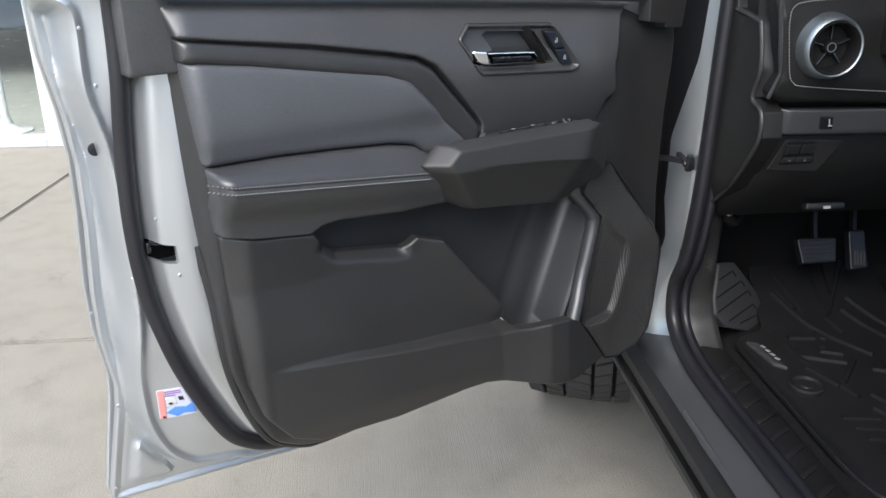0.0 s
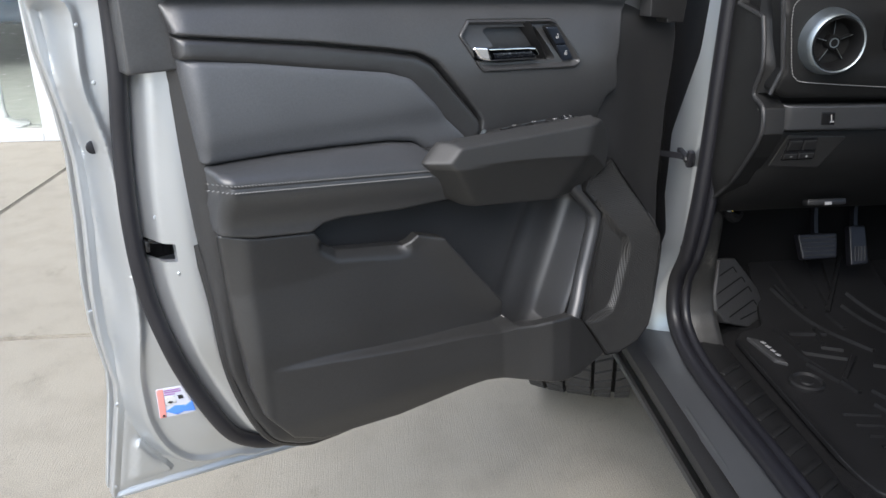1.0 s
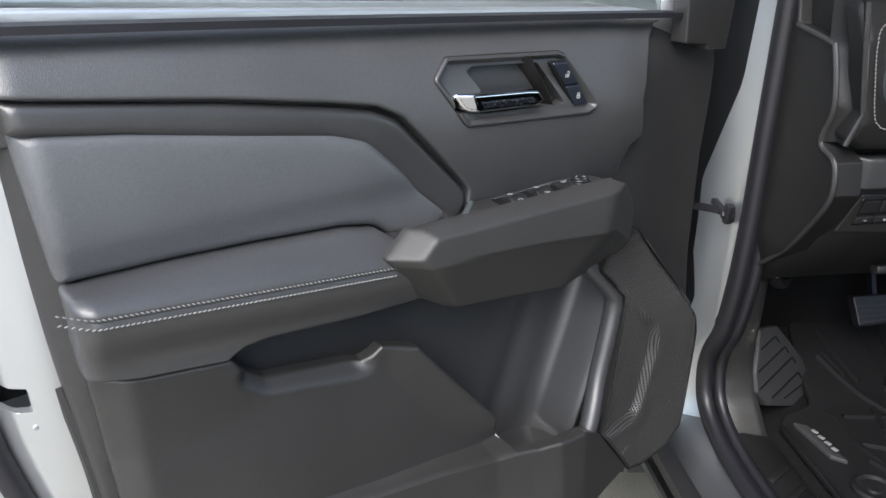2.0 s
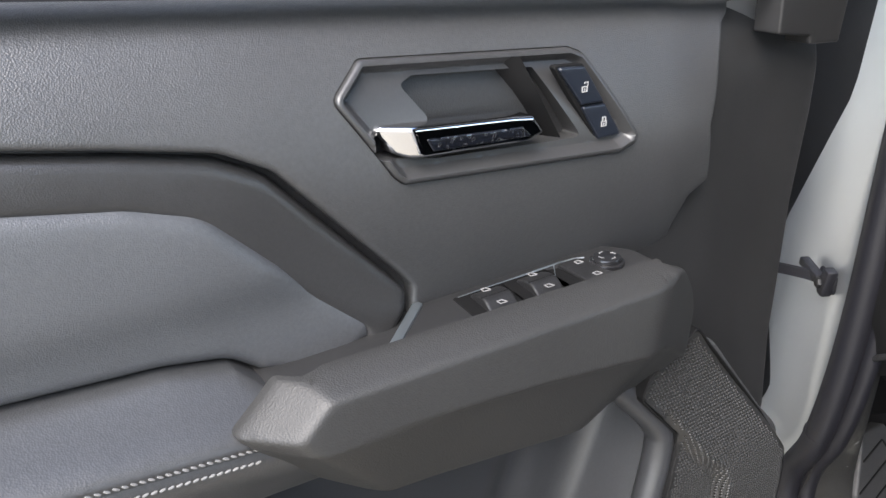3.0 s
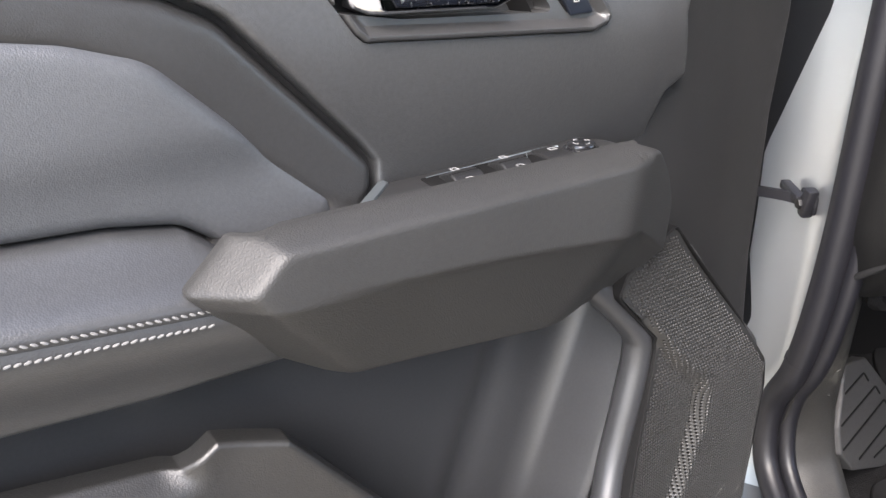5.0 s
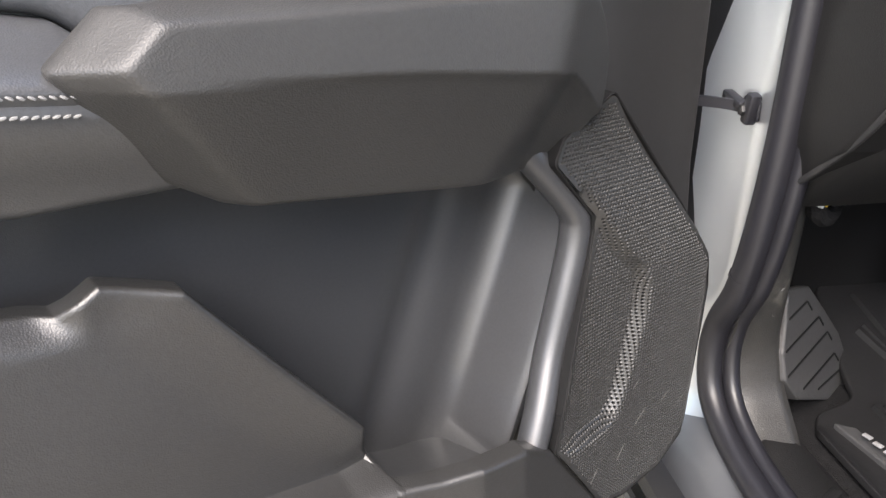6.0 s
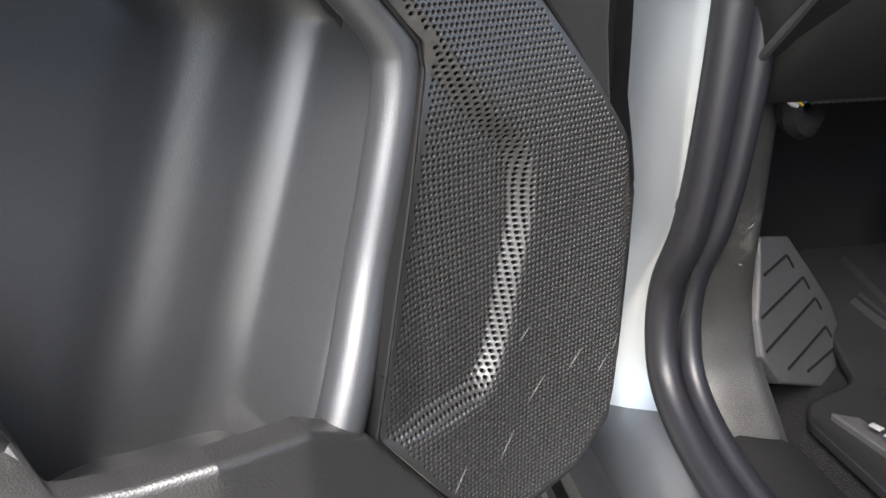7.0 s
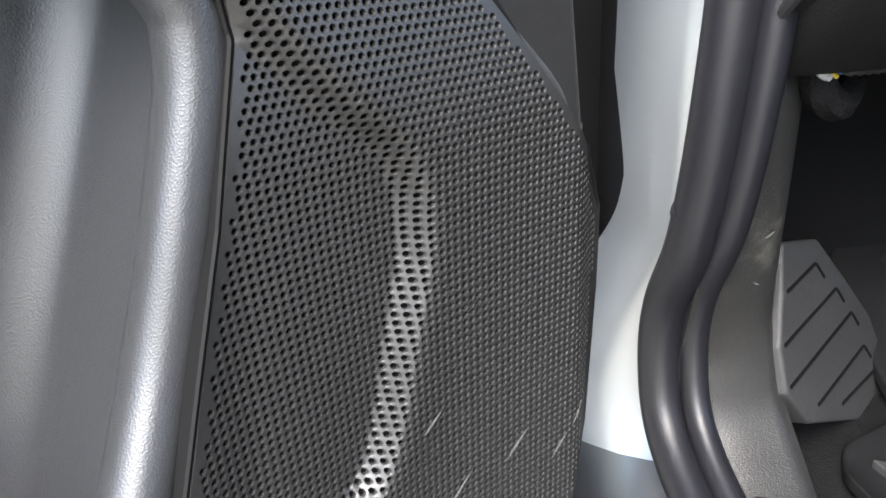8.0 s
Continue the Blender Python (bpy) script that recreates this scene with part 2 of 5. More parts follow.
def fillet(poly, r=0.01, seg=5):
    """Round the corners of a closed 2D outline; r is one radius or one per corner."""
    out, n = [], len(poly)
    for i in range(n):
        p0, p, p1 = Vector(poly[i - 1]), Vector(poly[i]), Vector(poly[(i + 1) % n])
        a, b = p0 - p, p1 - p
        la, lb = a.length, b.length
        rr = r[i] if isinstance(r, (list, tuple)) else r
        ang = a.angle(b) if la > 1e-9 and lb > 1e-9 else math.pi
        if rr <= 0 or ang > math.pi - 0.05:
            out.append(tuple(p))
            continue
        cut = min(rr / math.tan(ang / 2), 0.45 * la, 0.45 * lb)
        s, e = p + a / la * cut, p + b / lb * cut
        for k in range(seg + 1):
            t = k / seg
            out.append(tuple(s * (1 - t) ** 2 + p * 2 * t * (1 - t) + e * t * t))
    return out


def resample(poly, step, closed=True):
    pts = [np.array(p, float) for p in poly]
    if closed:
        pts.append(pts[0])
    out = []
    for a, b in zip(pts, pts[1:]):
        n = max(1, int(math.ceil(np.linalg.norm(b - a) / step)))
        out += [a + (b - a) * k / n for k in range(n)]
    if not closed:
        out.append(pts[-1])
    return np.array(out)


def spline(pts, per=8, closed=False):
    """Catmull-Rom curve through points of any dimension."""
    p = [np.array(q, float) for q in pts]
    n = len(p)
    out = []
    for i in range(n if closed else n - 1):
        if closed:
            a, b, c, d = p[i - 1], p[i], p[(i + 1) % n], p[(i + 2) % n]
        else:
            a, b, c, d = p[max(i - 1, 0)], p[i], p[i + 1], p[min(i + 2, n - 1)]
        for k in range(per):
            t = k / per
            out.append(0.5 * (2 * b + (c - a) * t + (2 * a - 5 * b + 4 * c - d) * t * t + (3 * b - a - 3 * c + d) * t ** 3))
    if not closed:
        out.append(p[-1])
    return np.array(out)


def distance(q, line, closed=True):
    """Distance of points q (n x 2) from a polyline."""
    a = line if closed else line[:-1]
    b = np.roll(line, -1, axis=0) if closed else line[1:]
    best = np.full(len(q), 1e9)
    for s, e in zip(a, b):
        d = e - s
        ll = d @ d
        if ll < 1e-16:
            continue
        t = np.clip(((q - s) @ d) / ll, 0, 1)
        best = np.minimum(best, np.hypot(*(q - (s + t[:, None] * d)).T))
    return best


def inside(q, line):
    x, y = q[:, 0], q[:, 1]
    res = np.zeros(len(q), bool)
    for (x0, y0), (x1, y1) in zip(line, np.roll(line, -1, axis=0)):
        if y0 == y1:
            continue
        c = (y0 > y) != (y1 > y)
        res ^= c & (x < (x1 - x0) * (y - y0) / (y1 - y0) + x0)
    return res


def smooth(a, b, x):
    t = np.clip((np.asarray(x, float) - a) / (b - a), 0, 1)
    return t * t * (3 - 2 * t)


def on_door(u, v, w):
    return np.stack([np.broadcast_to(u, np.shape(v)), -np.asarray(w, float) + 0 * np.asarray(v), np.broadcast_to(v, np.shape(u))], 1)


def on_side(u, v, w):
    """u along the truck, v up, w outwards from the plane of the truck's left side."""
    return np.stack([0.6 - np.asarray(w, float), np.asarray(u, float), np.asarray(v, float)], 1)


from mathutils.geometry import delaunay_2d_cdt


def plate(name, outline, height, r=0.004, depth=0.012, step=0.008, place=on_door, edge_step=0.004, holes=(), along=()):
    """A moulded panel: the outline filled with a fine mesh, lifted by height(u, v), its rim rounded by r and turned down by depth."""
    line = resample(outline, edge_step)
    if np.sum(line[:, 0] * np.roll(line[:, 1], -1) - np.roll(line[:, 0], -1) * line[:, 1]) < 0:
        line = line[::-1]
    tang = np.roll(line, -1, 0) - np.roll(line, 1, 0)
    tang /= np.maximum(np.linalg.norm(tang, axis=1), 1e-9)[:, None]
    nrm = np.stack([-tang[:, 1], tang[:, 0]], 1)
    pts = [line]
    edges = [(i, (i + 1) % len(line)) for i in range(len(line))]
    hole_lines = [resample(h, edge_step) for h in holes]
    total = len(line)
    for h in hole_lines:
        edges += [(total + i, total + (i + 1) % len(h)) for i in range(len(h))]
        pts.append(h)
        total += len(h)
    for f in (0.08, 0.3, 0.6, 1.0):
        ring = line + nrm * (r * f)
        d = distance(ring, line)
        ring = ring[(d > 0.92 * r * f) & inside(ring, line)]
        for h in hole_lines:
            ring = ring[~inside(ring, h)]
        pts.append(ring)
    fixed = sum(len(p) for p in pts)
    extra = []
    for curve, offsets in along:
        c = resample(curve, step * 0.6, closed=False)
        t = np.gradient(c, axis=0)
        t /= np.maximum(np.linalg.norm(t, axis=1), 1e-9)[:, None]
        for o in offsets:
            e = c + np.stack([-t[:, 1], t[:, 0]], 1) * o
            e = e[inside(e, line)]
            e = e[distance(e, line) > r * 1.05]
            for h in hole_lines:
                e = e[~inside(e, h)]
            extra.append(e)
    lo, hi = line.min(0), line.max(0)
    gx, gy = np.meshgrid(np.arange(lo[0], hi[0], step), np.arange(lo[1], hi[1], step * 0.9))
    gx = gx + (np.arange(len(gy)) % 2)[:, None] * step * 0.5
    grid = np.stack([gx.ravel(), gy.ravel()], 1)
    grid = grid[inside(grid, line)]
    grid = grid[distance(grid, line) > r * 1.05 + step * 0.25]
    for h in hole_lines:
        grid = grid[~inside(grid, h)]
        grid = grid[distance(grid, h) > step * 0.3]
    for curve, offsets in along:
        reach = 0.5 * max(abs(o) for o in offsets) + step * 0.4
        grid = grid[distance(grid, np.array(resample(curve, step, closed=False)), closed=False) > reach]
    pts += extra
    pts.append(grid)
    allp = np.concatenate(pts)
    seen, keep_rows = {}, []
    for i, p in enumerate(allp.tolist()):
        a, b = int(p[0] // 0.0010), int(p[1] // 0.0010)
        close = i >= fixed and any((p[0] - s[0]) ** 2 + (p[1] - s[1]) ** 2 < 7e-7 for k in (-1, 0, 1) for m in (-1, 0, 1) for s in seen.get((a + k, b + m), ()))
        if not close:
            keep_rows.append(i)
            seen.setdefault((a, b), []).append(p)
    allp = allp[keep_rows]
    v2, _, tris, *_ = delaunay_2d_cdt([Vector(p) for p in allp], edges, [], 1, 1e-7)
    q = np.array([tuple(v) for v in v2])
    tris = np.array([t for t in tris if len(t) == 3])
    cen = q[tris].mean(1)
    keep = inside(cen, line)
    for h in hole_lines:
        keep &= ~inside(cen, h)
    tris = tris[keep]
    d = distance(q, line)
    k = np.clip(1 - d / r, 0, 1)
    w = height(q[:, 0], q[:, 1]) - r * (1 - np.sqrt(np.maximum(1 - k * k, 0)))
    verts = list(place(q[:, 0], q[:, 1], w))
    faces = [tuple(t) for t in tris]
    count = {}
    for t in faces:
        for a, b in ((t[0], t[1]), (t[1], t[2]), (t[2], t[0])):
            count[(a, b)] = 1
    rim = [(a, b) for a, b in count if (b, a) not in count]
    low = {}
    for i in {i for e in rim for i in e}:
        low[i] = len(verts)
        verts.append(place(q[i:i + 1, 0], q[i:i + 1, 1], w[i:i + 1] - depth)[0])
    for a, b in rim:
        faces.append((b, a, low[a], low[b]))
    return from_lists(name, verts, faces)


def sweep(name, path, profile, closed_path=False, up=(0, 0, 1), caps=True, scale=None):
    """Sweep a closed profile of (side, up) along a 3D path."""
    path = np.array(path, float)
    n, k = len(path), len(profile)
    if closed_path:
        tang = np.roll(path, -1, 0) - np.roll(path, 1, 0)
    else:
        tang = np.gradient(path, axis=0)
    tang /= np.linalg.norm(tang, axis=1)[:, None]
    verts, faces = [], []
    up = np.array(up, float)
    for i in range(n):
        side = np.cross(tang[i], up)
        side /= max(np.linalg.norm(side), 1e-6)
        top = np.cross(side, tang[i])
        s = scale[i] if scale is not None else 1.0
        for a, b in profile:
            verts.append(path[i] + side * a * s + top * b * s)
    for i in range(n if closed_path else n - 1):
        j = (i + 1) % n
        for m in range(k):
            o = (m + 1) % k
            faces.append((i * k + m, i * k + o, j * k + o, j * k + m))
    if caps and not closed_path:
        faces.append(tuple(range(k))[::-1])
        faces.append(tuple((n - 1) * k + m for m in range(k)))
    return from_lists(name, verts, faces)


def circle(r, n=10, squash=1.0):
    return [(r * math.cos(2 * math.pi * i / n), r * squash * math.sin(2 * math.pi * i / n)) for i in range(n)]


def lathe(name, profile, segments=48, m=None):
    """Turn a profile of (radius, height) round z."""
    verts, faces = [], []
    k = len(profile)
    for i in range(segments):
        a = 2 * math.pi * i / segments
        for r, z in profile:
            verts.append((r * math.cos(a), r * math.sin(a), z))
    for i in range(segments):
        j = (i + 1) % segments
        for p in range(k - 1):
            faces.append((i * k + p, j * k + p, j * k + p + 1, i * k + p + 1))
    me = from_lists(name, verts, faces)
    if m is not None:
        me.transform(m)
    return me


# ---- the ground ----
ground = part("ground", box_bm((90, 90, 0.2), (0, 0, -0.114)), CONCRETE, smooth=False)
tagged(ground, "grey concrete forecourt under the truck", "ground", kind="structure")


def slab(corners):
    bm = bmesh.new()
    top = [bm.verts.new((x, y, 0.0)) for x, y in corners]
    f = bm.faces.new(top)
    ex = bmesh.ops.extrude_face_region(bm, geom=[f])
    bmesh.ops.translate(bm, vec=(0, 0, -0.03), verts=[g for g in ex["geom"] if isinstance(g, bmesh.types.BMVert)])
    bmesh.ops.recalc_face_normals(bm, faces=bm.faces)
    es = [e for e in bm.edges if all(v.co.z > -0.001 for v in e.verts)]
    bmesh.ops.bevel(bm, geom=es, offset=0.006, segments=2, affect="EDGES")
    return part("slab", bm, CONCRETE, ground, smooth=False)


GAP = 0.005
for y0, y1, x0, x1, lean in ((2.2 + GAP, 6.2, -1.575, 2.6, 0.125), (-2.0, 2.2 - GAP, -1.575, 2.6, 0.0),
                             (2.2 + GAP, 6.2, -5.6, -1.575, 0.125), (-2.0, 2.2 - GAP, -5.6, -1.575, 0.0)):
    s0 = lean * (y1 - y0)
    left = x0 + GAP
    right = x1 - GAP
    slab([(left, y0), (right, y0), (right + s0, y1), (left + s0, y1)])


# ---- the open front door ----
door = empty("truck_door", pose(0.497, 1.252, 0, 0, 0, 30))
tagged(door, "open silver pickup front door with dark grey inner trim", "car door")

HEM = [(-0.872, 1.10), (-0.866, 1.013), (-0.855, 0.948), (-0.850, 0.892), (-0.852, 0.817), (-0.858, 0.732), (-0.858, 0.671),
       (-0.850, 0.602), (-0.853, 0.570), (-0.866, 0.506), (-0.880, 0.436), (-0.80, 0.428), (-0.721, 0.419), (-0.611, 0.405),
       (-0.40, 0.395), (-0.10, 0.395), (0.0, 0.42), (0.03, 0.50), (0.036, 0.8), (0.036, 1.02), (-0.1, 1.045)]

STEP = [(-0.90, 1.10), (-0.862, 1.068), (-0.846, 1.055), (-0.846, 0.980), (-0.832, 0.908), (-0.829, 0.830), (-0.827, 0.764), (-0.828, 0.709), (-0.833, 0.660), (-0.836, 0.617), (-0.832, 0.553), (-0.812, 0.500),
        (-0.777, 0.466), (-0.721, 0.452), (-0.663, 0.437), (-0.40, 0.425), (-0.10, 0.425), (0.0, 0.45), (0.05, 0.53)]
TUBE = [(-0.803, 1.20), (-0.801, 1.072), (-0.803, 0.998), (-0.808, 0.926), (-0.812, 0.829), (-0.807, 0.743), (-0.788, 0.653), (-0.761, 0.578),
        (-0.730, 0.514), (-0.701, 0.483), (-0.655, 0.462), (-0.55, 0.45), (-0.3, 0.44), (-0.05, 0.44)]
step_line = spline(STEP, 4)
tube = spline(TUBE, 8)
hem_edge = resample(HEM[:17], 0.012, closed=False)
CORNER = np.array(fillet([(-0.838, 0.530), (-0.853, 0.452), (-0.788, 0.446), (-0.812, 0.483)], 0.008))


def signed(q, line, close):
    return distance(q, line, closed=False) * np.where(inside(q, np.concatenate([line, np.array(close)])), 1, -1)


def shell_height(u, v):
    q = np.stack([u, v], 1)
    d = distance(q, hem_edge, closed=False)
    s = signed(q, step_line, [(0.2, 0.6), (0.2, 1.3), (-0.7, 1.3)])
    t = signed(q, tube, [(0.2, 0.44), (0.2, 1.3), (-0.7, 1.3)])
    w = -0.116 + 0.003 * smooth(0.010, 0.002, d) - 0.0012 * np.exp(-((d - 0.0115) / 0.0022) ** 2)
    w += 0.008 * smooth(0.013, 0.022, d) * smooth(0.60, 0.68, v)
    w += 0.034 * smooth(-0.010, 0.008, s) + 0.004 * np.exp(-((s - 0.010) / 0.005) ** 2) + 0.012 * smooth(0.01, 0.07, s)
    w += 0.026 * smooth(0.010, 0.026, t) + 0.006 * smooth(0.02, 0.06, t)
    w += 0.006 * smooth(0.0, 0.006, distance(q, CORNER) * np.where(inside(q, CORNER), 1, -1))
    return w


# outline of the map pocket, which sinks through steel and trim
POCKET = [(-0.66, 0.84), (-0.40, 0.84), (-0.19, 0.80), (-0.160, 0.74), (-0.158, 0.71), (-0.20, 0.585), (-0.225, 0.53), (-0.44, 0.53), (-0.56, 0.66), (-0.66, 0.72)]


def grow(poly, k):
    c = np.mean(np.array(poly), 0)
    line = np.array(poly, float)
    area = np.sum(line[:, 0] * np.roll(line[:, 1], -1) - np.roll(line[:, 0], -1) * line[:, 1])
    t = np.roll(line, -1, 0) - line
    t /= np.linalg.norm(t, axis=1)[:, None]
    nrm = np.stack([t[:, 1], -t[:, 0]], 1) * (1 if area > 0 else -1)
    out = []
    for i in range(len(line)):
        a, b = nrm[i - 1], nrm[i]
        m = (a + b) / max(1 + a @ b, 0.3)
        out.append(tuple(line[i] + m * k))
    return out


LATCH = fillet([(-0.809, 0.808), (-0.775, 0.802), (-0.774, 0.780), (-0.798, 0.781)], 0.002)
part("inner_panel", plate("inner_panel", fillet(HEM, 0.012), shell_height, 0.003, 0.01, 0.0065, holes=[LATCH, grow(POCKET, -0.005)], along=[(HEM[:15], (-0.006, -0.009, -0.0115, -0.014, -0.018, 0.006, 0.009, 0.0115, 0.014, 0.018)), (step_line, (-0.012, -0.009, -0.006, -0.003, 0, 0.003, 0.006, 0.009, 0.012, 0.015, 0.018)), (tube, (-0.026, -0.021, -0.016, -0.011, -0.005, 0, 0.005, 0.0085, 0.011, 0.0135, 0.016, 0.0185, 0.021, 0.0235, 0.026, 0.031, 0.037))]), PAINT, door, "silver painted inner door steel")
part("outer_skin", plate("outer_skin", fillet(HEM, 0.012), lambda u, v: -0.131 - 0.03 * np.sin((v - 0.4) * 4.5) + 0 * u, 0.002, 0.004, 0.03), PAINT, door)
part("door_latch", merge(box_bm((0.06, 0.05, 0.045), (-0.792, 0.105, 0.794), 0.003), box_bm((0.006, 0.020, 0.014), (-0.798, 0.074, 0.795), 0.002),
                         box_bm((0.016, 0.006, 0.005), (-0.789, 0.070, 0.798), 0.001, turn=(0, 25, 0))), GLOSS, door, "black door latch")

tube_w = shell_height(tube[:, 0], tube[:, 1]) + 0.006
part("weatherstrip", sweep("weatherstrip", on_door(tube[:, 0], tube[:, 1], tube_w), circle(0.0105, 12, 0.8), up=(0, 1, 0)), RUBBER, door, "black rubber door seal")
for u, v, r in ((-0.833, 0.913, 0.0075), (-0.833, 1.045, 0.0024), (-0.825, 0.985, 0.0024)):
    w = float(shell_height(np.array([u]), np.array([v]))[0])
    part("grommet", cyl_bm(r, 0.004, Matrix.Translation((u, -w + (0.0 if r > 0.005 else 0.0012), v)) @ pose(0, 0, 0, 90, 0, 0), 20, bevel=0.001), RUBBER if r > 0.005 else PAINT, door)
for u, v in ((-0.79, 0.835), (-0.775, 0.765), (-0.862, 0.71), (-0.852, 0.575), (-0.871, 0.455)):
    w = float(shell_height(np.array([u]), np.array([v]))[0])
    part("rivet", cyl_bm(0.0026, 0.002, Matrix.Translation((u, -w - 0.0001, v)) @ pose(0, 0, 0, 90, 0, 0), 14, bevel=0.001), PAINT, door)

# the big trim carcass with its turned side, open at the map pocket
CARC = [(-0.771, 1.00), (-0.758, 0.873), (-0.745, 0.73), (-0.737, 0.634), (-0.715, 0.559), (-0.688, 0.509), (-0.64, 0.472), (-0.60, 0.464),
        (-0.49, 0.468), (-0.35, 0.478), (-0.25, 0.475), (-0.15, 0.487), (-0.10, 0.478), (-0.055, 0.49), (-0.02, 0.53), (0.0, 0.575), (0.055, 0.625), (0.044, 0.717), (0.044, 0.787),
        (0.043, 0.852), (0.05, 0.93), (0.05, 1.02), (-0.046, 1.028), (-0.131, 1.037), (-0.534, 1.063), (-0.764, 1.077)]


def carcass_height(u, v):
    return -0.008 - 6.0 * np.clip(v - 1.010 + 0.063 * (u + 0.761), 0, 1) ** 2 - 0.03 * (1 - smooth(-0.77, -0.735, u)) - 0.022 * (1 - smooth(0.46, 0.52, v)) - 0.012 * smooth(-0.10, 0.0, u)


part("trim_carcass", plate("trim_carcass", fillet(CARC, [0.004, 0.1, 0.1, 0.1, 0.1, 0.1, 0.1, 0.1, 0.1, 0.1, 0.1, 0.05, 0.05, 0.05, 0.05, 0.03, 0.03] + [0.02] * 9, 6), carcass_height, 0.006, 0.03, 0.012, holes=[grow(POCKET, -0.006)]), CARCASS, door)
lip = spline([(-0.752, 0.80), (-0.744, 0.73), (-0.736, 0.634), (-0.714, 0.559), (-0.687, 0.510), (-0.64, 0.474), (-0.60, 0.466), (-0.49, 0.470), (-0.35, 0.480), (-0.25, 0.477)], 8)
part("trim_lip", sweep("trim_lip", on_door(lip[:, 0], lip[:, 1] - 0.002, carcass_height(lip[:, 0], lip[:, 1]) - 0.012), circle(0.006, 8), up=(0, 1, 0)), BLACK, door, "black lip round the trim panel")
GARN = [(-0.806, 1.35), (-0.803, 0.998), (-0.748, 0.998), (-0.745, 1.036), (-0.755, 1.08), (-0.765, 1.35)]
part("window_garnish", plate("window_garnish", GARN, lambda u, v: -0.022 + 0 * u, 0.003, 0.03, 0.02), PLASTIC, door)

UPPER = [(-0.768, 1.0775), (-0.757, 1.0365), (-0.71, 1.030), (-0.606, 1.017), (-0.51, 1.001), (-0.465, 0.992), (-0.44, 0.979), (-0.4185, 0.956),
         (-0.3715, 0.9055), (-0.3605, 0.892), (-0.3595, 0.870), (-0.30, 0.870), (-0.19, 0.866), (-0.150, 0.840), (-0.128, 0.845), (-0.129, 0.875), (-0.122, 0.896), (-0.103, 0.905), (-0.114, 0.949),
         (-0.100, 0.99), (-0.088, 1.014), (-0.07, 1.026), (-0.045, 1.028), (-0.131, 1.037), (-0.534, 1.063)]


def upper_height(u, v):
    top = 1.077 - 0.063 * (u + 0.761)
    return 0.012 - 2.0 * np.clip(0.960 - v, 0, 1) ** 2 - 3.4 * np.clip(v - top + 0.100, 0, 1) ** 2 - 0.006 * smooth(0.015, 0.0, top - v) - 0.004 * smooth(-0.16, -0.10, u) - 0.008 * (1 - smooth(-0.770, -0.745, u))


BEZ = [(-0.405, 1.007), (-0.385, 1.025), (-0.242, 1.016), (-0.232, 1.012), (-0.194, 0.959), (-0.197, 0.952), (-0.210, 0.948), (-0.370, 0.959), (-0.376, 0.964)]
BEZ_R = [0.006, 0.006, 0.004, 0.004, 0.004, 0.004, 0.004, 0.004, 0.004]


bez = fillet(BEZ, BEZ_R)
part("upper_trim", plate("upper_trim", fillet(UPPER, [0.002, 0.003, 0.05, 0.06, 0.06, 0.04, 0.03, 0.03, 0.02, 0.012, 0.003] + [0.006] * 14, 8), upper_height, 0.004, 0.02, 0.008, holes=[bez]), PLASTIC, door, "grained dark grey upper trim")

BAND = [(-0.757, 1.034), (-0.606, 1.0135), (-0.51, 0.9975), (-0.467, 0.9885), (-0.442, 0.976), (-0.420, 0.952), (-0.3750, 0.9035), (-0.3645, 0.891), (-0.3645, 0.877), (-0.384, 0.852),
        (-0.402, 0.850), (-0.391, 0.872), (-0.444, 0.918), (-0.478, 0.957), (-0.508, 0.969), (-0.577, 0.981), (-0.679, 1.000), (-0.756, 1.011)]
part("insert_surround", plate("insert_surround", fillet(BAND, [0.002, 0.05, 0.06, 0.04, 0.03, 0.03, 0.02, 0.012, 0.02, 0.004, 0.004, 0.01, 0.04, 0.03, 0.05, 0.06, 0.06, 0.004], 8), lambda u, v: 0.004 - 0.9 * np.clip(v - 0.95, 0, 1) ** 2 - 0.012 * (1 - smooth(-0.77, -0.745, u)), 0.007, 0.02, 0.006), BAND_PLASTIC, door, "satin surround of the insert")

INSERT = [(-0.754, 1.0125), (-0.679, 1.0035), (-0.577, 0.986), (-0.511, 0.975), (-0.476, 0.9640), (-0.4290, 0.9165), (-0.389, 0.880), (-0.3875, 0.868), (-0.42, 0.855), (-0.455, 0.868),
          (-0.472, 0.881), (-0.506, 0.8875), (-0.585, 0.893), (-0.658, 0.8965), (-0.7435, 0.8975)]


def insert_height(u, v):
    return 0.004 + 0.005 * smooth(0.9, 0.93, v) - 1.6 * np.clip(v - 0.93, 0, 1) ** 2 - 0.010 * (1 - smooth(-0.762, -0.735, u))


part("leather_insert", plate("leather_insert", fillet(INSERT, [0.006, 0.06, 0.06, 0.06, 0.04, 0.03, 0.012, 0.006, 0.006, 0.01, 0.03, 0.06, 0.06, 0.06, 0.006], 8), insert_height, 0.009, 0.02, 0.008), LEATHER, door, "blue-grey leather door insert")

BOLSTER = [(-0.7435, 0.896), (-0.658, 0.895), (-0.585, 0.8915), (-0.506, 0.886), (-0.472, 0.8795), (-0.455, 0.866), (-0.42, 0.845), (-0.415, 0.80), (-0.50, 0.800),
           (-0.59, 0.808), (-0.612, 0.806), (-0.628, 0.798), (-0.70, 0.808), (-0.7395, 0.818)]


def stitch_v(u):
    return 0.884 - 0.113 * (u + 0.760)


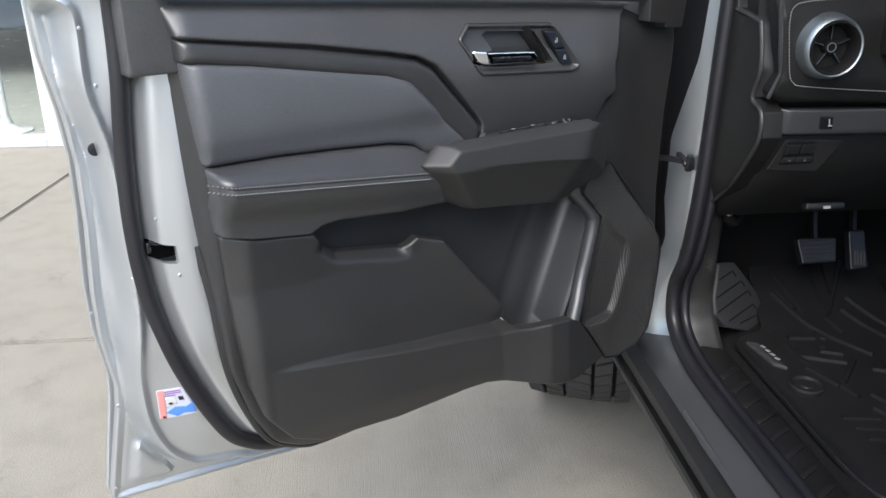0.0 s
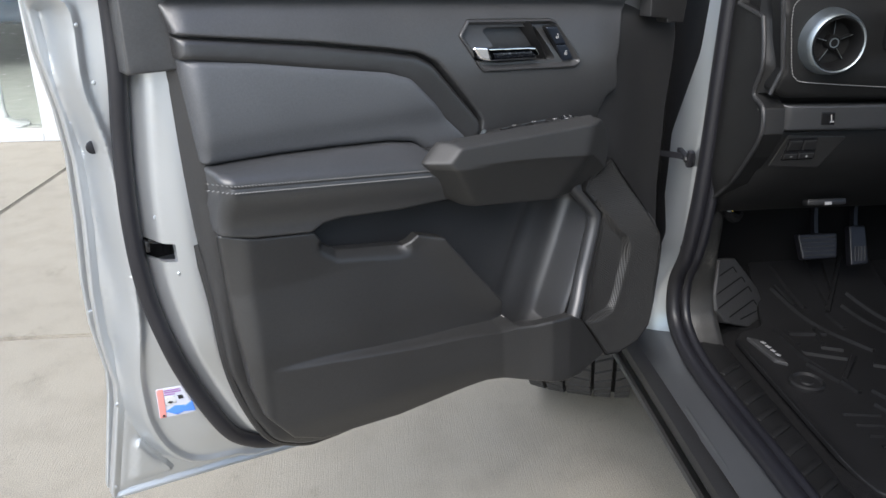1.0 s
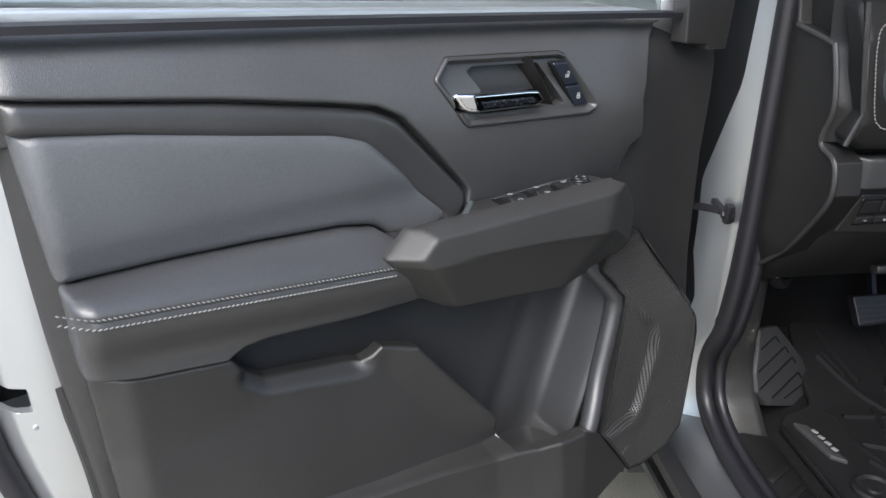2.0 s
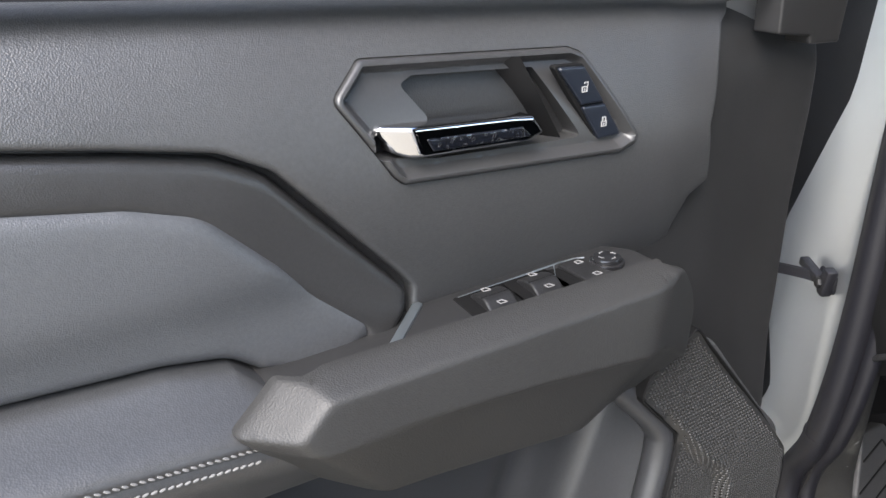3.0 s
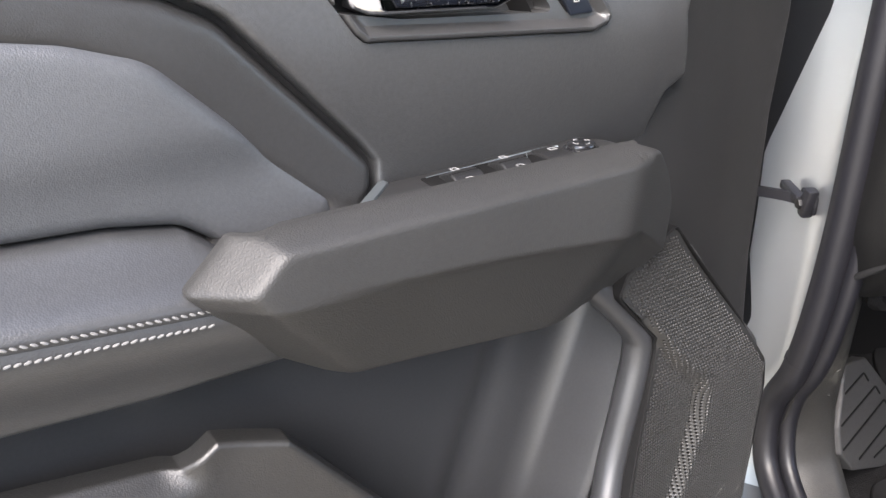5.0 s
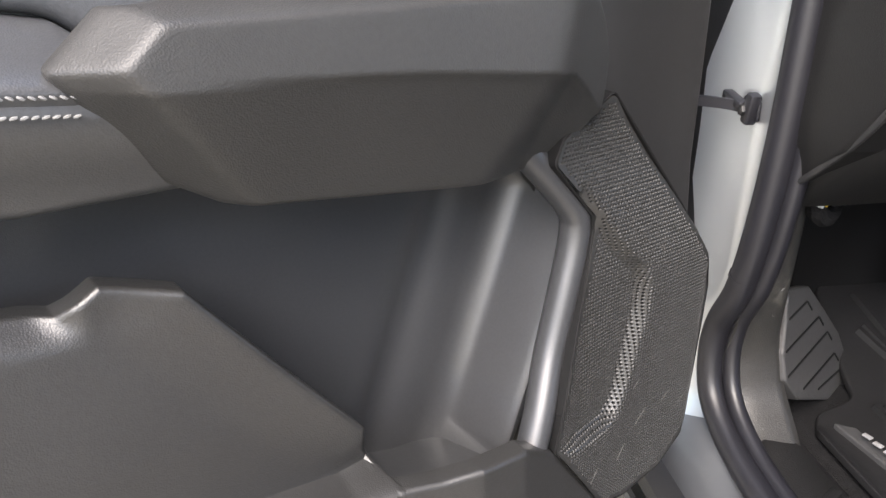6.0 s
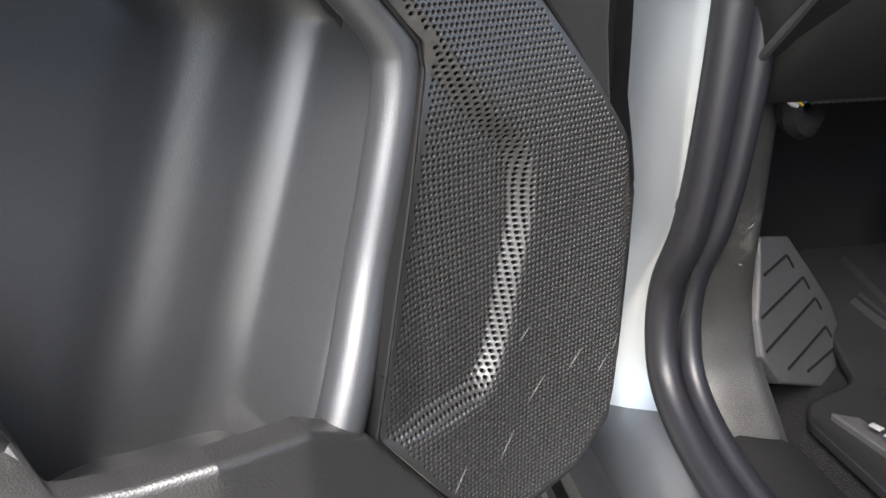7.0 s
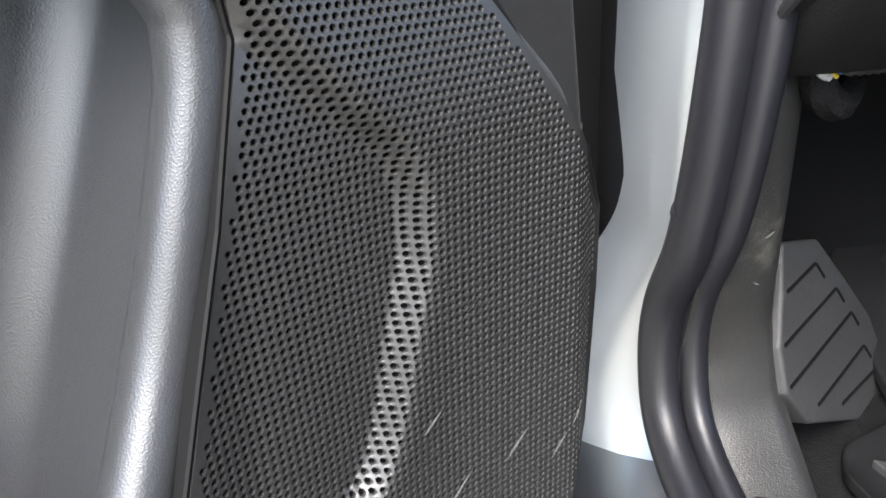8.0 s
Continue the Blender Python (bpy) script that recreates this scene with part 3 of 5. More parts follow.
def bolster_height(u, v):
    s = v - stitch_v(u)
    w = np.where(s > 0, 0.046 - 0.036 * smooth(0.004, 0.032, s), 0.046 - 0.030 * smooth(0.0, 0.062, -s))
    w -= 0.0020 * np.exp(-(s / 0.0026) ** 2)
    w -= 0.022 * (1 - smooth(-0.760, -0.728, u))
    return w


part("door_bolster", plate("door_bolster", fillet(BOLSTER, 0.006), bolster_height, 0.005, 0.03, 0.005, along=[([(-0.75, 0.8829), (-0.41, 0.8444)], (-0.013, -0.009, -0.0062, -0.0036, 0, 0.0036, 0.0062, 0.009, 0.013))]), BOLSTER_VINYL, door, "padded dark vinyl bolster with grey stitching")

bm = bmesh.new()
for row in (-0.0038, 0.0038):
    for u in np.arange(-0.752, -0.476, 0.0038):
        v = float(stitch_v(u)) + row
        w = float(bolster_height(np.array([u]), np.array([v]))[0])
        b = bmesh.ops.create_icosphere(bm, subdivisions=1, radius=0.0010)["verts"]
        bmesh.ops.transform(bm, matrix=Matrix.Translation((u, -w - 0.0013, v)) @ pose(0, 0, 0, 0, 32 if row > 0 else -12, 0) @ Matrix.Diagonal((1.9, 0.8, 0.8, 1)), verts=b)
tagged(part("stitching", bm, THREAD, door, "twin rows of pale grey stitches"), kind="stuff")

# map pocket behind the lower panel
RIDGE = [(-0.185, 0.820), (-0.1955, 0.790), (-0.189, 0.776), (-0.177, 0.760), (-0.170, 0.750), (-0.1653, 0.735), (-0.170, 0.722), (-0.229, 0.558)]


def pocket_height(u, v):
    """Flat back, a shallow valley, then a wide hollow fillet into the steep side wall."""
    top = smooth(0.735, 0.79, v)
    t = u - (-0.174 + 0.36 * (v - 0.722)) + 0.05 * top - 0.004
    x = np.clip(t + 0.026, 0, 0.0250)
    hollow = 0.026 - np.sqrt(0.026 ** 2 - x ** 2)
    return -0.036 - 0.006 * np.exp(-((t + 0.066) / 0.016) ** 2) + 0.006 * smooth(-0.075, -0.005, t) + 0.8 * hollow + 0.046 * smooth(-0.003, 0.010, t) + 0.012 * smooth(-0.5, -0.6, u)


part("map_pocket", plate("map_pocket", fillet(POCKET, 0.01), pocket_height, 0.004, 0.004, 0.007, along=[(RIDGE, [0.0016 * k for k in range(-16, 40)])]), SOFT, door)
part("pocket_floor", plate("pocket_floor", [(-0.46, -0.042), (-0.44, 0.012), (-0.37, 0.030), (-0.30, 0.058), (-0.22, 0.058), (-0.20, 0.03), (-0.20, -0.042)], lambda u, w: 0.545 + 0 * u, 0.003, 0.008, 0.012,
                           place=lambda u, w, h: np.stack([u, -np.asarray(w), h], 1)), SOFT, door)
bead = spline([(-0.222, 0.795, 0.022), (-0.200, 0.772, 0.030), (-0.170, 0.737, 0.036), (-0.166, 0.715, 0.038), (-0.178, 0.675, 0.042), (-0.193, 0.635, 0.047), (-0.212, 0.598, 0.059), (-0.228, 0.568, 0.066)], 8)
part("pocket_bead", sweep("pocket_bead", on_door(bead[:, 0] - 0.002, bead[:, 1], bead[:, 2] - 0.003), circle(0.0105, 14, 1.1), up=(0, 1, 0)), SOFT, door)

LOWER = [(-0.7370, 0.816), (-0.693, 0.806), (-0.624, 0.797), (-0.609, 0.776), (-0.592, 0.763), (-0.494, 0.7465), (-0.474, 0.7585), (-0.436, 0.7475), (-0.388, 0.687),
         (-0.342, 0.631), (-0.340, 0.614), (-0.334, 0.599), (-0.31, 0.598), (-0.285, 0.600), (-0.247, 0.597), (-0.216, 0.578), (-0.150, 0.496), (-0.22, 0.487), (-0.262, 0.494), (-0.352, 0.519), (-0.384, 0.523),
         (-0.526, 0.512), (-0.640, 0.517), (-0.679, 0.535), (-0.711, 0.577), (-0.723, 0.62), (-0.7305, 0.70)]


def ledge_v(u):
    return np.interp(u, [-0.72, -0.62, -0.49, -0.417, -0.36, -0.335, -0.31, -0.20], [0.640, 0.630, 0.613, 0.607, 0.600, 0.602, 0.606, 0.606])


def lower_height(u, v):
    base = np.interp(v, [0.5, 0.6, 0.66, 0.74, 0.82], [0.036, 0.028, 0.024, 0.013, 0.012])
    amount = np.interp(u, [-0.70, -0.62, -0.50, -0.42, -0.36, -0.32, -0.285, -0.25, -0.20, -0.15], [0.0, 0.007, 0.016, 0.022, 0.029, 0.040, 0.052, 0.052, 0.040, 0.03])
    w = base + amount * smooth(0.0035, -0.0045, v - ledge_v(u))
    w -= 0.012 * smooth(0.56, 0.50, v) * smooth(-0.30, -0.42, u)
    w -= 0.012 * (1 - smooth(-0.742, -0.705, u))
    slant = distance(np.stack([u, v], 1), np.array([(-0.432, 0.745), (-0.340, 0.631)]), closed=False)
    w += 0.009 * np.clip(1 - slant / 0.045, 0, 1) ** 1.5 * smooth(0.0, 0.02, v - ledge_v(u))
    mouth = distance(np.stack([u, v], 1), np.array([(-0.609, 0.776), (-0.592, 0.763), (-0.487, 0.744)]), closed=False)
    w -= 0.010 * smooth(0.013, 0.0, mouth) * smooth(-0.480, -0.505, u)
    return w


part("lower_trim", plate("lower_trim", fillet(LOWER, [0.004] * 5 + [0.0025] * 8 + [0.006] * 14), lower_height, 0.0035, 0.012, 0.005, along=[([(u, float(ledge_v(u))) for u in (-0.72, -0.62, -0.49, -0.417, -0.36, -0.335, -0.31, -0.20)], (-0.014, -0.011, -0.008, -0.006, -0.0045, -0.003, -0.0015, 0, 0.0015, 0.003, 0.0045, 0.007, 0.010))]), PLASTIC_LOW, door, "moulded dark grey lower door panel")

# speaker grille: a perforated shell over a dark backing
GRILLE = [(-0.147, 0.812), (-0.192, 0.788), (-0.200, 0.774), (-0.162, 0.732), (-0.160, 0.720), (-0.175, 0.672), (-0.189, 0.638), (-0.204, 0.600), (-0.211, 0.574), (-0.149, 0.493), (-0.115, 0.483), (-0.072, 0.490), (-0.046, 0.511),
          (-0.030, 0.548), (-0.022, 0.606), (-0.021, 0.640), (-0.034, 0.666), (-0.077, 0.722)]
KINK = np.array([(-0.175, 0.752), (-0.140, 0.705), (-0.117, 0.682), (-0.112, 0.655), (-0.121, 0.620), (-0.134, 0.582), (-0.153, 0.567), (-0.205, 0.570)])
kink_line = spline(KINK, 4)


def grille_height(u, v):
    q = np.stack([u, v], 1)
    poly = np.concatenate([kink_line, [(-0.3, 0.56), (-0.3, 0.76)]])
    d = distance(q, kink_line, closed=False) * np.where(inside(q, poly), -1, 1)
    w = 0.060 + 0.012 * smooth(-0.10, -0.20, u) * smooth(0.70, 0.58, v) - 0.02 * smooth(0.68, 0.80, v)
    w += 0.002 * smooth(-0.004, 0.008, d) - 0.0085 * smooth(0.004, -0.007, d) * smooth(-0.205, -0.17, u - 0.12 * (v - 0.65))
    w -= 0.010 * smooth(-0.045, -0.02, u) * smooth(0.75, 0.66, v)
    return w


def perforated(outline, height, pitch_u, pitch_v, hole, margin, depth):
    line = resample(outline, 0.003)
    lo, hi = line.min(0), line.max(0)
    cens = []
    for j, v in enumerate(np.arange(lo[1], hi[1], pitch_v)):
        off = 0.5 * (j % 2) * float(smooth(0.660, 0.715, v)) + 0.02 * j
        for u in np.arange(lo[0] - pitch_u, hi[0], pitch_u):
            cens.append((u + (off % 1) * pitch_u, v))
    cens = np.array(cens)
    cens = cens[inside(cens, line)]
    cens = cens[distance(cens, line) > margin]
    ang = np.arange(7) * 2 * math.pi / 7
    octo = (cens[:, None, :] + hole * np.stack([np.cos(ang), np.sin(ang)], 1)[None]).reshape(-1, 2)
    allp = np.concatenate([line, octo])
    nl = len(line)
    edges = [(i, (i + 1) % nl) for i in range(nl)]
    for c in range(len(cens)):
        edges += [(nl + 7 * c + k, nl + 7 * c + (k + 1) % 7) for k in range(7)]
    v2, _, tris, overts, *_ = delaunay_2d_cdt([Vector(p) for p in allp], edges, [], 1, 1e-8)
    q = np.array([tuple(v) for v in v2])
    cell = np.full(len(q), -1)
    for i, o in enumerate(overts):
        for k in o:
            if k >= nl:
                cell[i] = (k - nl) // 7
    tris = np.array([t for t in tris if len(t) == 3])
    c3 = cell[tris]
    same = (c3[:, 0] >= 0) & (c3[:, 0] == c3[:, 1]) & (c3[:, 1] == c3[:, 2])
    tris = tris[~same & inside(q[tris].mean(1), line)]
    w = height(q[:, 0], q[:, 1])
    verts = list(on_door(q[:, 0], q[:, 1], w))
    faces = [tuple(t) for t in tris]
    used = set()
    for t in faces:
        used.update(((t[0], t[1]), (t[1], t[2]), (t[2], t[0])))
    rim = [(a, b) for a, b in used if (b, a) not in used]
    # each hole has a small chamfer, then a straight wall
    mid, low = {}, {}
    for i in sorted({i for e in rim for i in e}):
        p = q[i:i + 1].copy()
        if cell[i] >= 0:
            p = cens[cell[i]][None] + (p - cens[cell[i]]) * 0.80
        mid[i] = len(verts)
        verts.append(on_door(p[:, 0], p[:, 1], w[i:i + 1] - 0.0005)[0])
        low[i] = len(verts)
        verts.append(on_door(p[:, 0], p[:, 1], w[i:i + 1] - depth)[0])
    for a, b in rim:
        faces.append((b, a, mid[a], mid[b]))
        faces.append((mid[b], mid[a], low[a], low[b]))
    return from_lists("speaker_grille", verts, faces)


grille_outline = fillet(GRILLE, 0.006)
grille = part("speaker_grille", perforated(grille_outline, grille_height, 0.00295, 0.00280, 0.00124, 0.0030, 0.0018), GRILLE_PLASTIC, door, "perforated black plastic speaker grille")
part("grille_backing", plate("grille_backing", grow(GRILLE, -0.003), lambda u, v: grille_height(u, v) - 0.006, 0.003, 0.02, 0.01), MATTE, grille)
frame_line = np.array(fillet(grow(GRILLE, 0.0012), 0.006))
part("grille_frame", sweep("grille_frame", on_door(frame_line[:, 0], frame_line[:, 1], grille_height(frame_line[:, 0], frame_line[:, 1]) - 0.003), [(-0.0008, -0.012), (0.0008, -0.012), (0.0008, 0.0026), (0.0, 0.0032), (-0.0008, 0.0027)], True, up=(0, -1, 0)), MATTE, grille)
for u, v, a, ln in ((-0.115, 0.588, 35, 0.016), (-0.040, 0.558, 40, 0.018), (-0.105, 0.553, 42, 0.03), (-0.128, 0.530, 48, 0.026), (-0.165, 0.530, 50, 0.022), (-0.075, 0.560, 40, 0.024), (-0.052, 0.548, 44, 0.02)):
    k = np.linspace(-0.5, 0.5, 9) * ln * 0.65
    su, sv = u + k * math.cos(radians(a)), v + k * math.sin(radians(a))
    part("scuff", sweep("scuff", on_door(su, sv, grille_height(su, sv) + 0.0001), [(-0.0005, -0.0002), (0.0005, -0.0002), (0.0004, 0.0002), (-0.0004, 0.0002)], up=(0, -1, 0), scale=1 - (np.linspace(-1, 1, 9)) ** 2 * 0.9), DUST, grille)
SIDE = [(-0.120, 0.800), (-0.060, 0.715), (-0.018, 0.668), (-0.010, 0.64), (-0.012, 0.606), (-0.020, 0.548), (-0.036, 0.50), (-0.065, 0.478), (-0.115, 0.470), (-0.15, 0.487), (-0.165, 0.55), (-0.130, 0.70)]
part("speaker_housing", plate("speaker_housing", fillet(SIDE, 0.01), lambda u, v: grille_height(u, v) - 0.010, 0.006, 0.07, 0.01), PLASTIC, door)

# armrest with pull
ARM = [(-0.4885, 0.866), (-0.463, 0.8885), (-0.44, 0.8905), (-0.216, 0.8895), (-0.198, 0.883), (-0.177, 0.862), (-0.1625, 0.838), (-0.166, 0.812), (-0.184, 0.778), (-0.204, 0.769),
       (-0.2248, 0.7685), (-0.3336, 0.782), (-0.4172, 0.7940), (-0.439, 0.806)]


def facet(a, b, c):
    """Coefficients of w = p + q u + r v through three points (u, v, w)."""
    m = np.array([(1, k[0], k[1]) for k in (a, b, c)], float)
    return np.linalg.solve(m, np.array([k[2] for k in (a, b, c)], float))


NOSE_TIP, NOSE_IN, RIDGE_L, RIDGE_R = (-0.489, 0.866, 0.046), (-0.471, 0.868, 0.0675), (-0.4485, 0.8845, 0.0715), (-0.2250, 0.8835, 0.0770)
FACETS = [facet((-0.455, 0.8905, 0.0535), RIDGE_L, RIDGE_R), facet(RIDGE_L, RIDGE_R, (-0.2565, 0.8436, 0.081)), facet(NOSE_TIP, NOSE_IN, RIDGE_L), facet(NOSE_TIP, NOSE_IN, (-0.425, 0.800, 0.0675)),
          facet(RIDGE_R, (-0.228, 0.820, 0.0765), (-0.1625, 0.838, 0.049))]
CREASE = [(-0.46, 0.862), (-0.395, 0.857), (-0.325, 0.8515), (-0.250, 0.8425), (-0.222, 0.838), (-0.200, 0.825), (-0.165, 0.800)]


def arm_height(u, v):
    planes = np.stack([p + q * u + r * v for p, q, r in FACETS])
    k = 0.0020
    w = planes.min(0) - k * np.log(np.sum(np.exp(-(planes - planes.min(0)) / k), axis=0))
    line = np.interp(u, [c[0] for c in CREASE], [c[1] for c in CREASE])
    fade = smooth(-0.45, -0.36, u)
    w -= (0.0035 * smooth(0.0015, -0.0035, v - line) * fade + 0.60 * np.clip(line - 0.003 - v, 0, 1))
    return w


fine = (-0.006, -0.0045, -0.003, -0.0015, 0, 0.0015, 0.003, 0.0045, 0.006)
arm = part("armrest", plate("armrest", fillet(ARM, [0.004, 0.008, 0.02, 0.02, 0.03, 0.05, 0.03, 0.03, 0.014, 0.02, 0.03, 0.05, 0.01, 0.01]), arm_height, 0.0030, 0.004, 0.0035,
                            along=[([NOSE_IN[:2], RIDGE_L[:2], RIDGE_R[:2], (-0.218, 0.80)], fine), ([NOSE_TIP[:2], NOSE_IN[:2], (-0.43, 0.805)], fine), (CREASE, fine)]), TEXTILE_GRAIN, door, "moulded door pull with fine knurled grain")
CORE = [(-0.476, 0.862), (-0.455, 0.870), (-0.21, 0.870), (-0.178, 0.838), (-0.184, 0.812), (-0.205, 0.800), (-0.26, 0.802), (-0.40, 0.820), (-0.44, 0.828)]
part("armrest_core", plate("armrest_core", CORE, lambda u, v: 0.036 + 0 * u, 0.004, 0.08, 0.012), SMOOTH, arm)
lip_u = np.linspace(-0.452, -0.212, 24)
part("armrest_lip", sweep("armrest_lip", on_door(lip_u, 0 * lip_u + 0.8898, 0 * lip_u + 0.0538), [(-0.0025, -0.022), (0.004, -0.022), (0.004, -0.0012), (0.001, -0.0003), (-0.0012, -0.0006), (-0.0025, -0.003)]), TEXTILE_GRAIN, arm)

# switch panel on the armrest
PANEL_V = 0.8770


def on_panel(u, w, h):
    """u along the door, w out from it, h above the switch panel."""
    return np.stack([u, -np.asarray(w), PANEL_V + np.asarray(h)], 1)


panel = part("switch_panel", plate("switch_panel", fillet([(-0.3580, -0.004), (-0.4000, 0.042), (-0.395, 0.056), (-0.205, 0.056), (-0.193, 0.036), (-0.192, 0.014), (-0.205, -0.004)], [0.002, 0.002, 0.002, 0.004, 0.016, 0.016, 0.01]), lambda u, w: 0 * u, 0.0015, 0.02, 0.006,
                                         place=on_panel), SMOOTH, door, "window and mirror switch panel")


def flat_piece(name, poly, z, r, mat, thick=0.004, parent=None):
    """A low moulded piece lying on the switch panel; the outline is (u, w)."""
    return part(name, plate(name, fillet(poly, 0.0015), lambda u, w: z + 0 * u, r, thick, 0.004, place=on_panel), mat, parent or panel)


def rocker(u0, u1, w0, w1, dip, rise):
    """A two-way window switch: a rounded saddle with a finger hollow, on a flat black piece that paints its well's
    shade.
    """
    def crown(u, w):
        s = (np.asarray(w) - w0) / (w1 - w0)
        return 0.0012 + rise * np.sin(np.clip(s, 0, 1) * math.pi) ** 0.8 - dip * np.exp(-((s - 0.78) / 0.16) ** 2)
    flat_piece("well_shade", [(u0 - 0.008, w0 - 0.0035), (u0 - 0.012, w1 + 0.002), (u1 + 0.005, w1 + 0.002), (u1 + 0.008, w0 - 0.0035)], 0.0007, 0.0004, MATTE, 0.002)
    return part("switch", plate("switch", fillet([(u0 + 0.002, w0), (u0 - 0.002, w1), (u1 - 0.002, w1), (u1 + 0.002, w0)], 0.0025), crown, 0.0016, 0.006, 0.0016, place=on_panel, edge_step=0.002), BLACK, panel, "black window switch")


for u0, u1 in ((-0.3265, -0.3055), (-0.2910, -0.2700)):
    sw = rocker(u0, u1, 0.0085, 0.0405, 0.0024, 0.0050)
    part("switch_seam", sweep("switch_seam", on_panel(np.linspace(u0, u1, 5), np.full(5, 0.0235), np.full(5, 0.0062)), circle(0.0003, 6)), MATTE, sw)
part("switch_line", sweep("switch_line", on_panel(np.array([-0.331, -0.249, -0.236, -0.229]), np.array([0.0058, 0.0030, 0.0036, 0.0064]), np.full(4, 0.0004)), circle(0.0006, 6)), SATIN, panel)
part("switch_line", sweep("switch_line", on_panel(np.array([-0.2535, -0.2690]), np.array([0.0040, 0.0240]), np.full(2, 0.0006)), circle(0.0004, 6)), SATIN, panel)
# Flat black piece: the well's shade laid on, with no hollow.
flat_piece("well_shade", [(-0.268, 0.006), (-0.277, 0.034), (-0.254, 0.036), (-0.254, 0.009)], 0.0007, 0.0004, MATTE, 0.002)
mirror_switch = flat_piece("mirror_switch", [(-0.2530, 0.0070), (-0.2550, 0.044), (-0.228, 0.044), (-0.234, 0.030), (-0.2335, 0.012), (-0.237, 0.0070)], 0.0026, 0.001, BLACK)
knob = part("mirror_knob", merge(cyl_bm(0.0118, 0.003, Matrix.Translation((-0.2232, -0.0215, PANEL_V + 0.001)), 40, bevel=0.001), cyl_bm(0.0095, 0.008, Matrix.Translation((-0.2232, -0.0215, PANEL_V + 0.002)), 40, bevel=0.0022)), GLOSS, panel, "round mirror knob")
for a in (0, 90, 180, 270):
    part("knob_mark", merge(box_bm((0.0030, 0.0006, 0.0003), (-0.2232 + 0.0060 * math.cos(radians(a)), -0.0215 + 0.0060 * math.sin(radians(a)), PANEL_V + 0.0061), turn=(0, 0, a + 90)),
                            box_bm((0.0014, 0.0006, 0.0003), (-0.2232 + 0.0054 * math.cos(radians(a + 18)), -0.0215 + 0.0054 * math.sin(radians(a + 18)), PANEL_V + 0.0061), turn=(0, 0, a + 135))), ICON, knob)
for u, w, h in ((-0.3163, 0.0140, 0.0052), (-0.3178, 0.0320, 0.0051), (-0.2800, 0.0138, 0.0052), (-0.2814, 0.0318, 0.0051), (-0.2402, 0.0132, 0.0028), (-0.2420, 0.0325, 0.0028)):
    z = PANEL_V + h
    part("symbol", merge(box_bm((0.0050, 0.0006, 0.0004), (u, -w - 0.0018, z)), box_bm((0.0036, 0.0006, 0.0004), (u - 0.0006, -w + 0.0018, z)),
                         box_bm((0.0006, 0.0036, 0.0004), (u - 0.0024, -w, z)), box_bm((0.0006, 0.0040, 0.0004), (u + 0.0018, -w, z), turn=(0, 0, 20))), ICON, panel)
strip_u, strip_w = np.array([-0.3555, -0.3960]), np.array([-0.001, 0.0365])
part("chrome_strip", sweep("chrome_strip", on_panel(strip_u, strip_w, np.full(2, 0.0012)), [(-0.0035, -0.006), (0.0035, -0.006), (0.0028, 0.0004), (0.0, 0.0012), (-0.0028, 0.0004)]), SATIN, panel, "bright strip at the switch panel's end")

# inner door handle
handle = part("door_handle", plate("door_handle", fillet(grow(BEZ, -0.0006), BEZ_R), lambda u, v: upper_height(u, v) + 0.003 - 0.007 * smooth(0.003, 0.008, distance(np.stack([u, v], 1), resample(bez, 0.004))), 0.002, 0.02, 0.003, along=[(list(bez) + [bez[0]], (-0.011, -0.0095, -0.008, -0.0065, -0.005, -0.0035, 0.0035, 0.005, 0.0065, 0.008, 0.0095, 0.011))],
                                   holes=[fillet([(-0.362, 1.009), (-0.353, 1.0125), (-0.270, 1.007), (-0.238, 0.962), (-0.345, 0.968), (-0.385, 0.975), (-0.386, 0.986), (-0.346, 0.988)], 0.003)]), HANDLE_PLASTIC, door, "inner door handle set in a dark bezel")
part("handle_cup", plate("handle_cup", fillet([(-0.395, 1.018), (-0.2995, 1.0142), (-0.2620, 0.9605), (-0.395, 0.962)], 0.001),
                         lambda u, v: -0.018 + 0 * u, 0.0005, 0.002, 0.006), HANDLE_PLASTIC, handle, "hollow finger cup behind the lever")
# Right wall of the cup: matt black paints in the shade on it.
side_v, side_f = [], []
for f in np.linspace(0, 1, 9):
    a, b = np.array([-0.3005 + 0.0395 * f, 1.0155 - 0.0570 * f]), np.array([-0.2850 + 0.0360 * f, 1.0155 - 0.0570 * f])
    for s in np.linspace(0, 1, 5):
        p = a * (1 - s) + b * s
        side_v.append((p[0], 0.0185 - 0.0215 * s ** 0.8, p[1]))
for i in range(8):
    for k in range(4):
        side_f.append((i * 5 + k, i * 5 + k + 1, i * 5 + k + 6, i * 5 + k + 5))
part("cup_side_shaded", from_lists("cup_side_shaded", side_v, side_f), MATTE, handle, "slanting side of the finger cup, black for its shade")
LEVER = [(-0.3828, 0.9892), (-0.3795, 0.9908), (-0.2984, 0.9854), (-0.2834, 0.9836), (-0.2751, 0.9730), (-0.2880, 0.9690), (-0.3655, 0.9722), (-0.3735, 0.9758)]


def lever_height(u, v):
    top = 0.990 - 0.065 * (u + 0.37)
    return 0.0150 + 0.04 * np.clip(top - v, 0, 0.014) - 0.50 * np.clip(-0.3615 - u - 0.3 * (v - 0.98), 0, 0.024) - 0.9 * np.clip(0.9745 - 0.05 * (u + 0.37) - v, 0, 1)


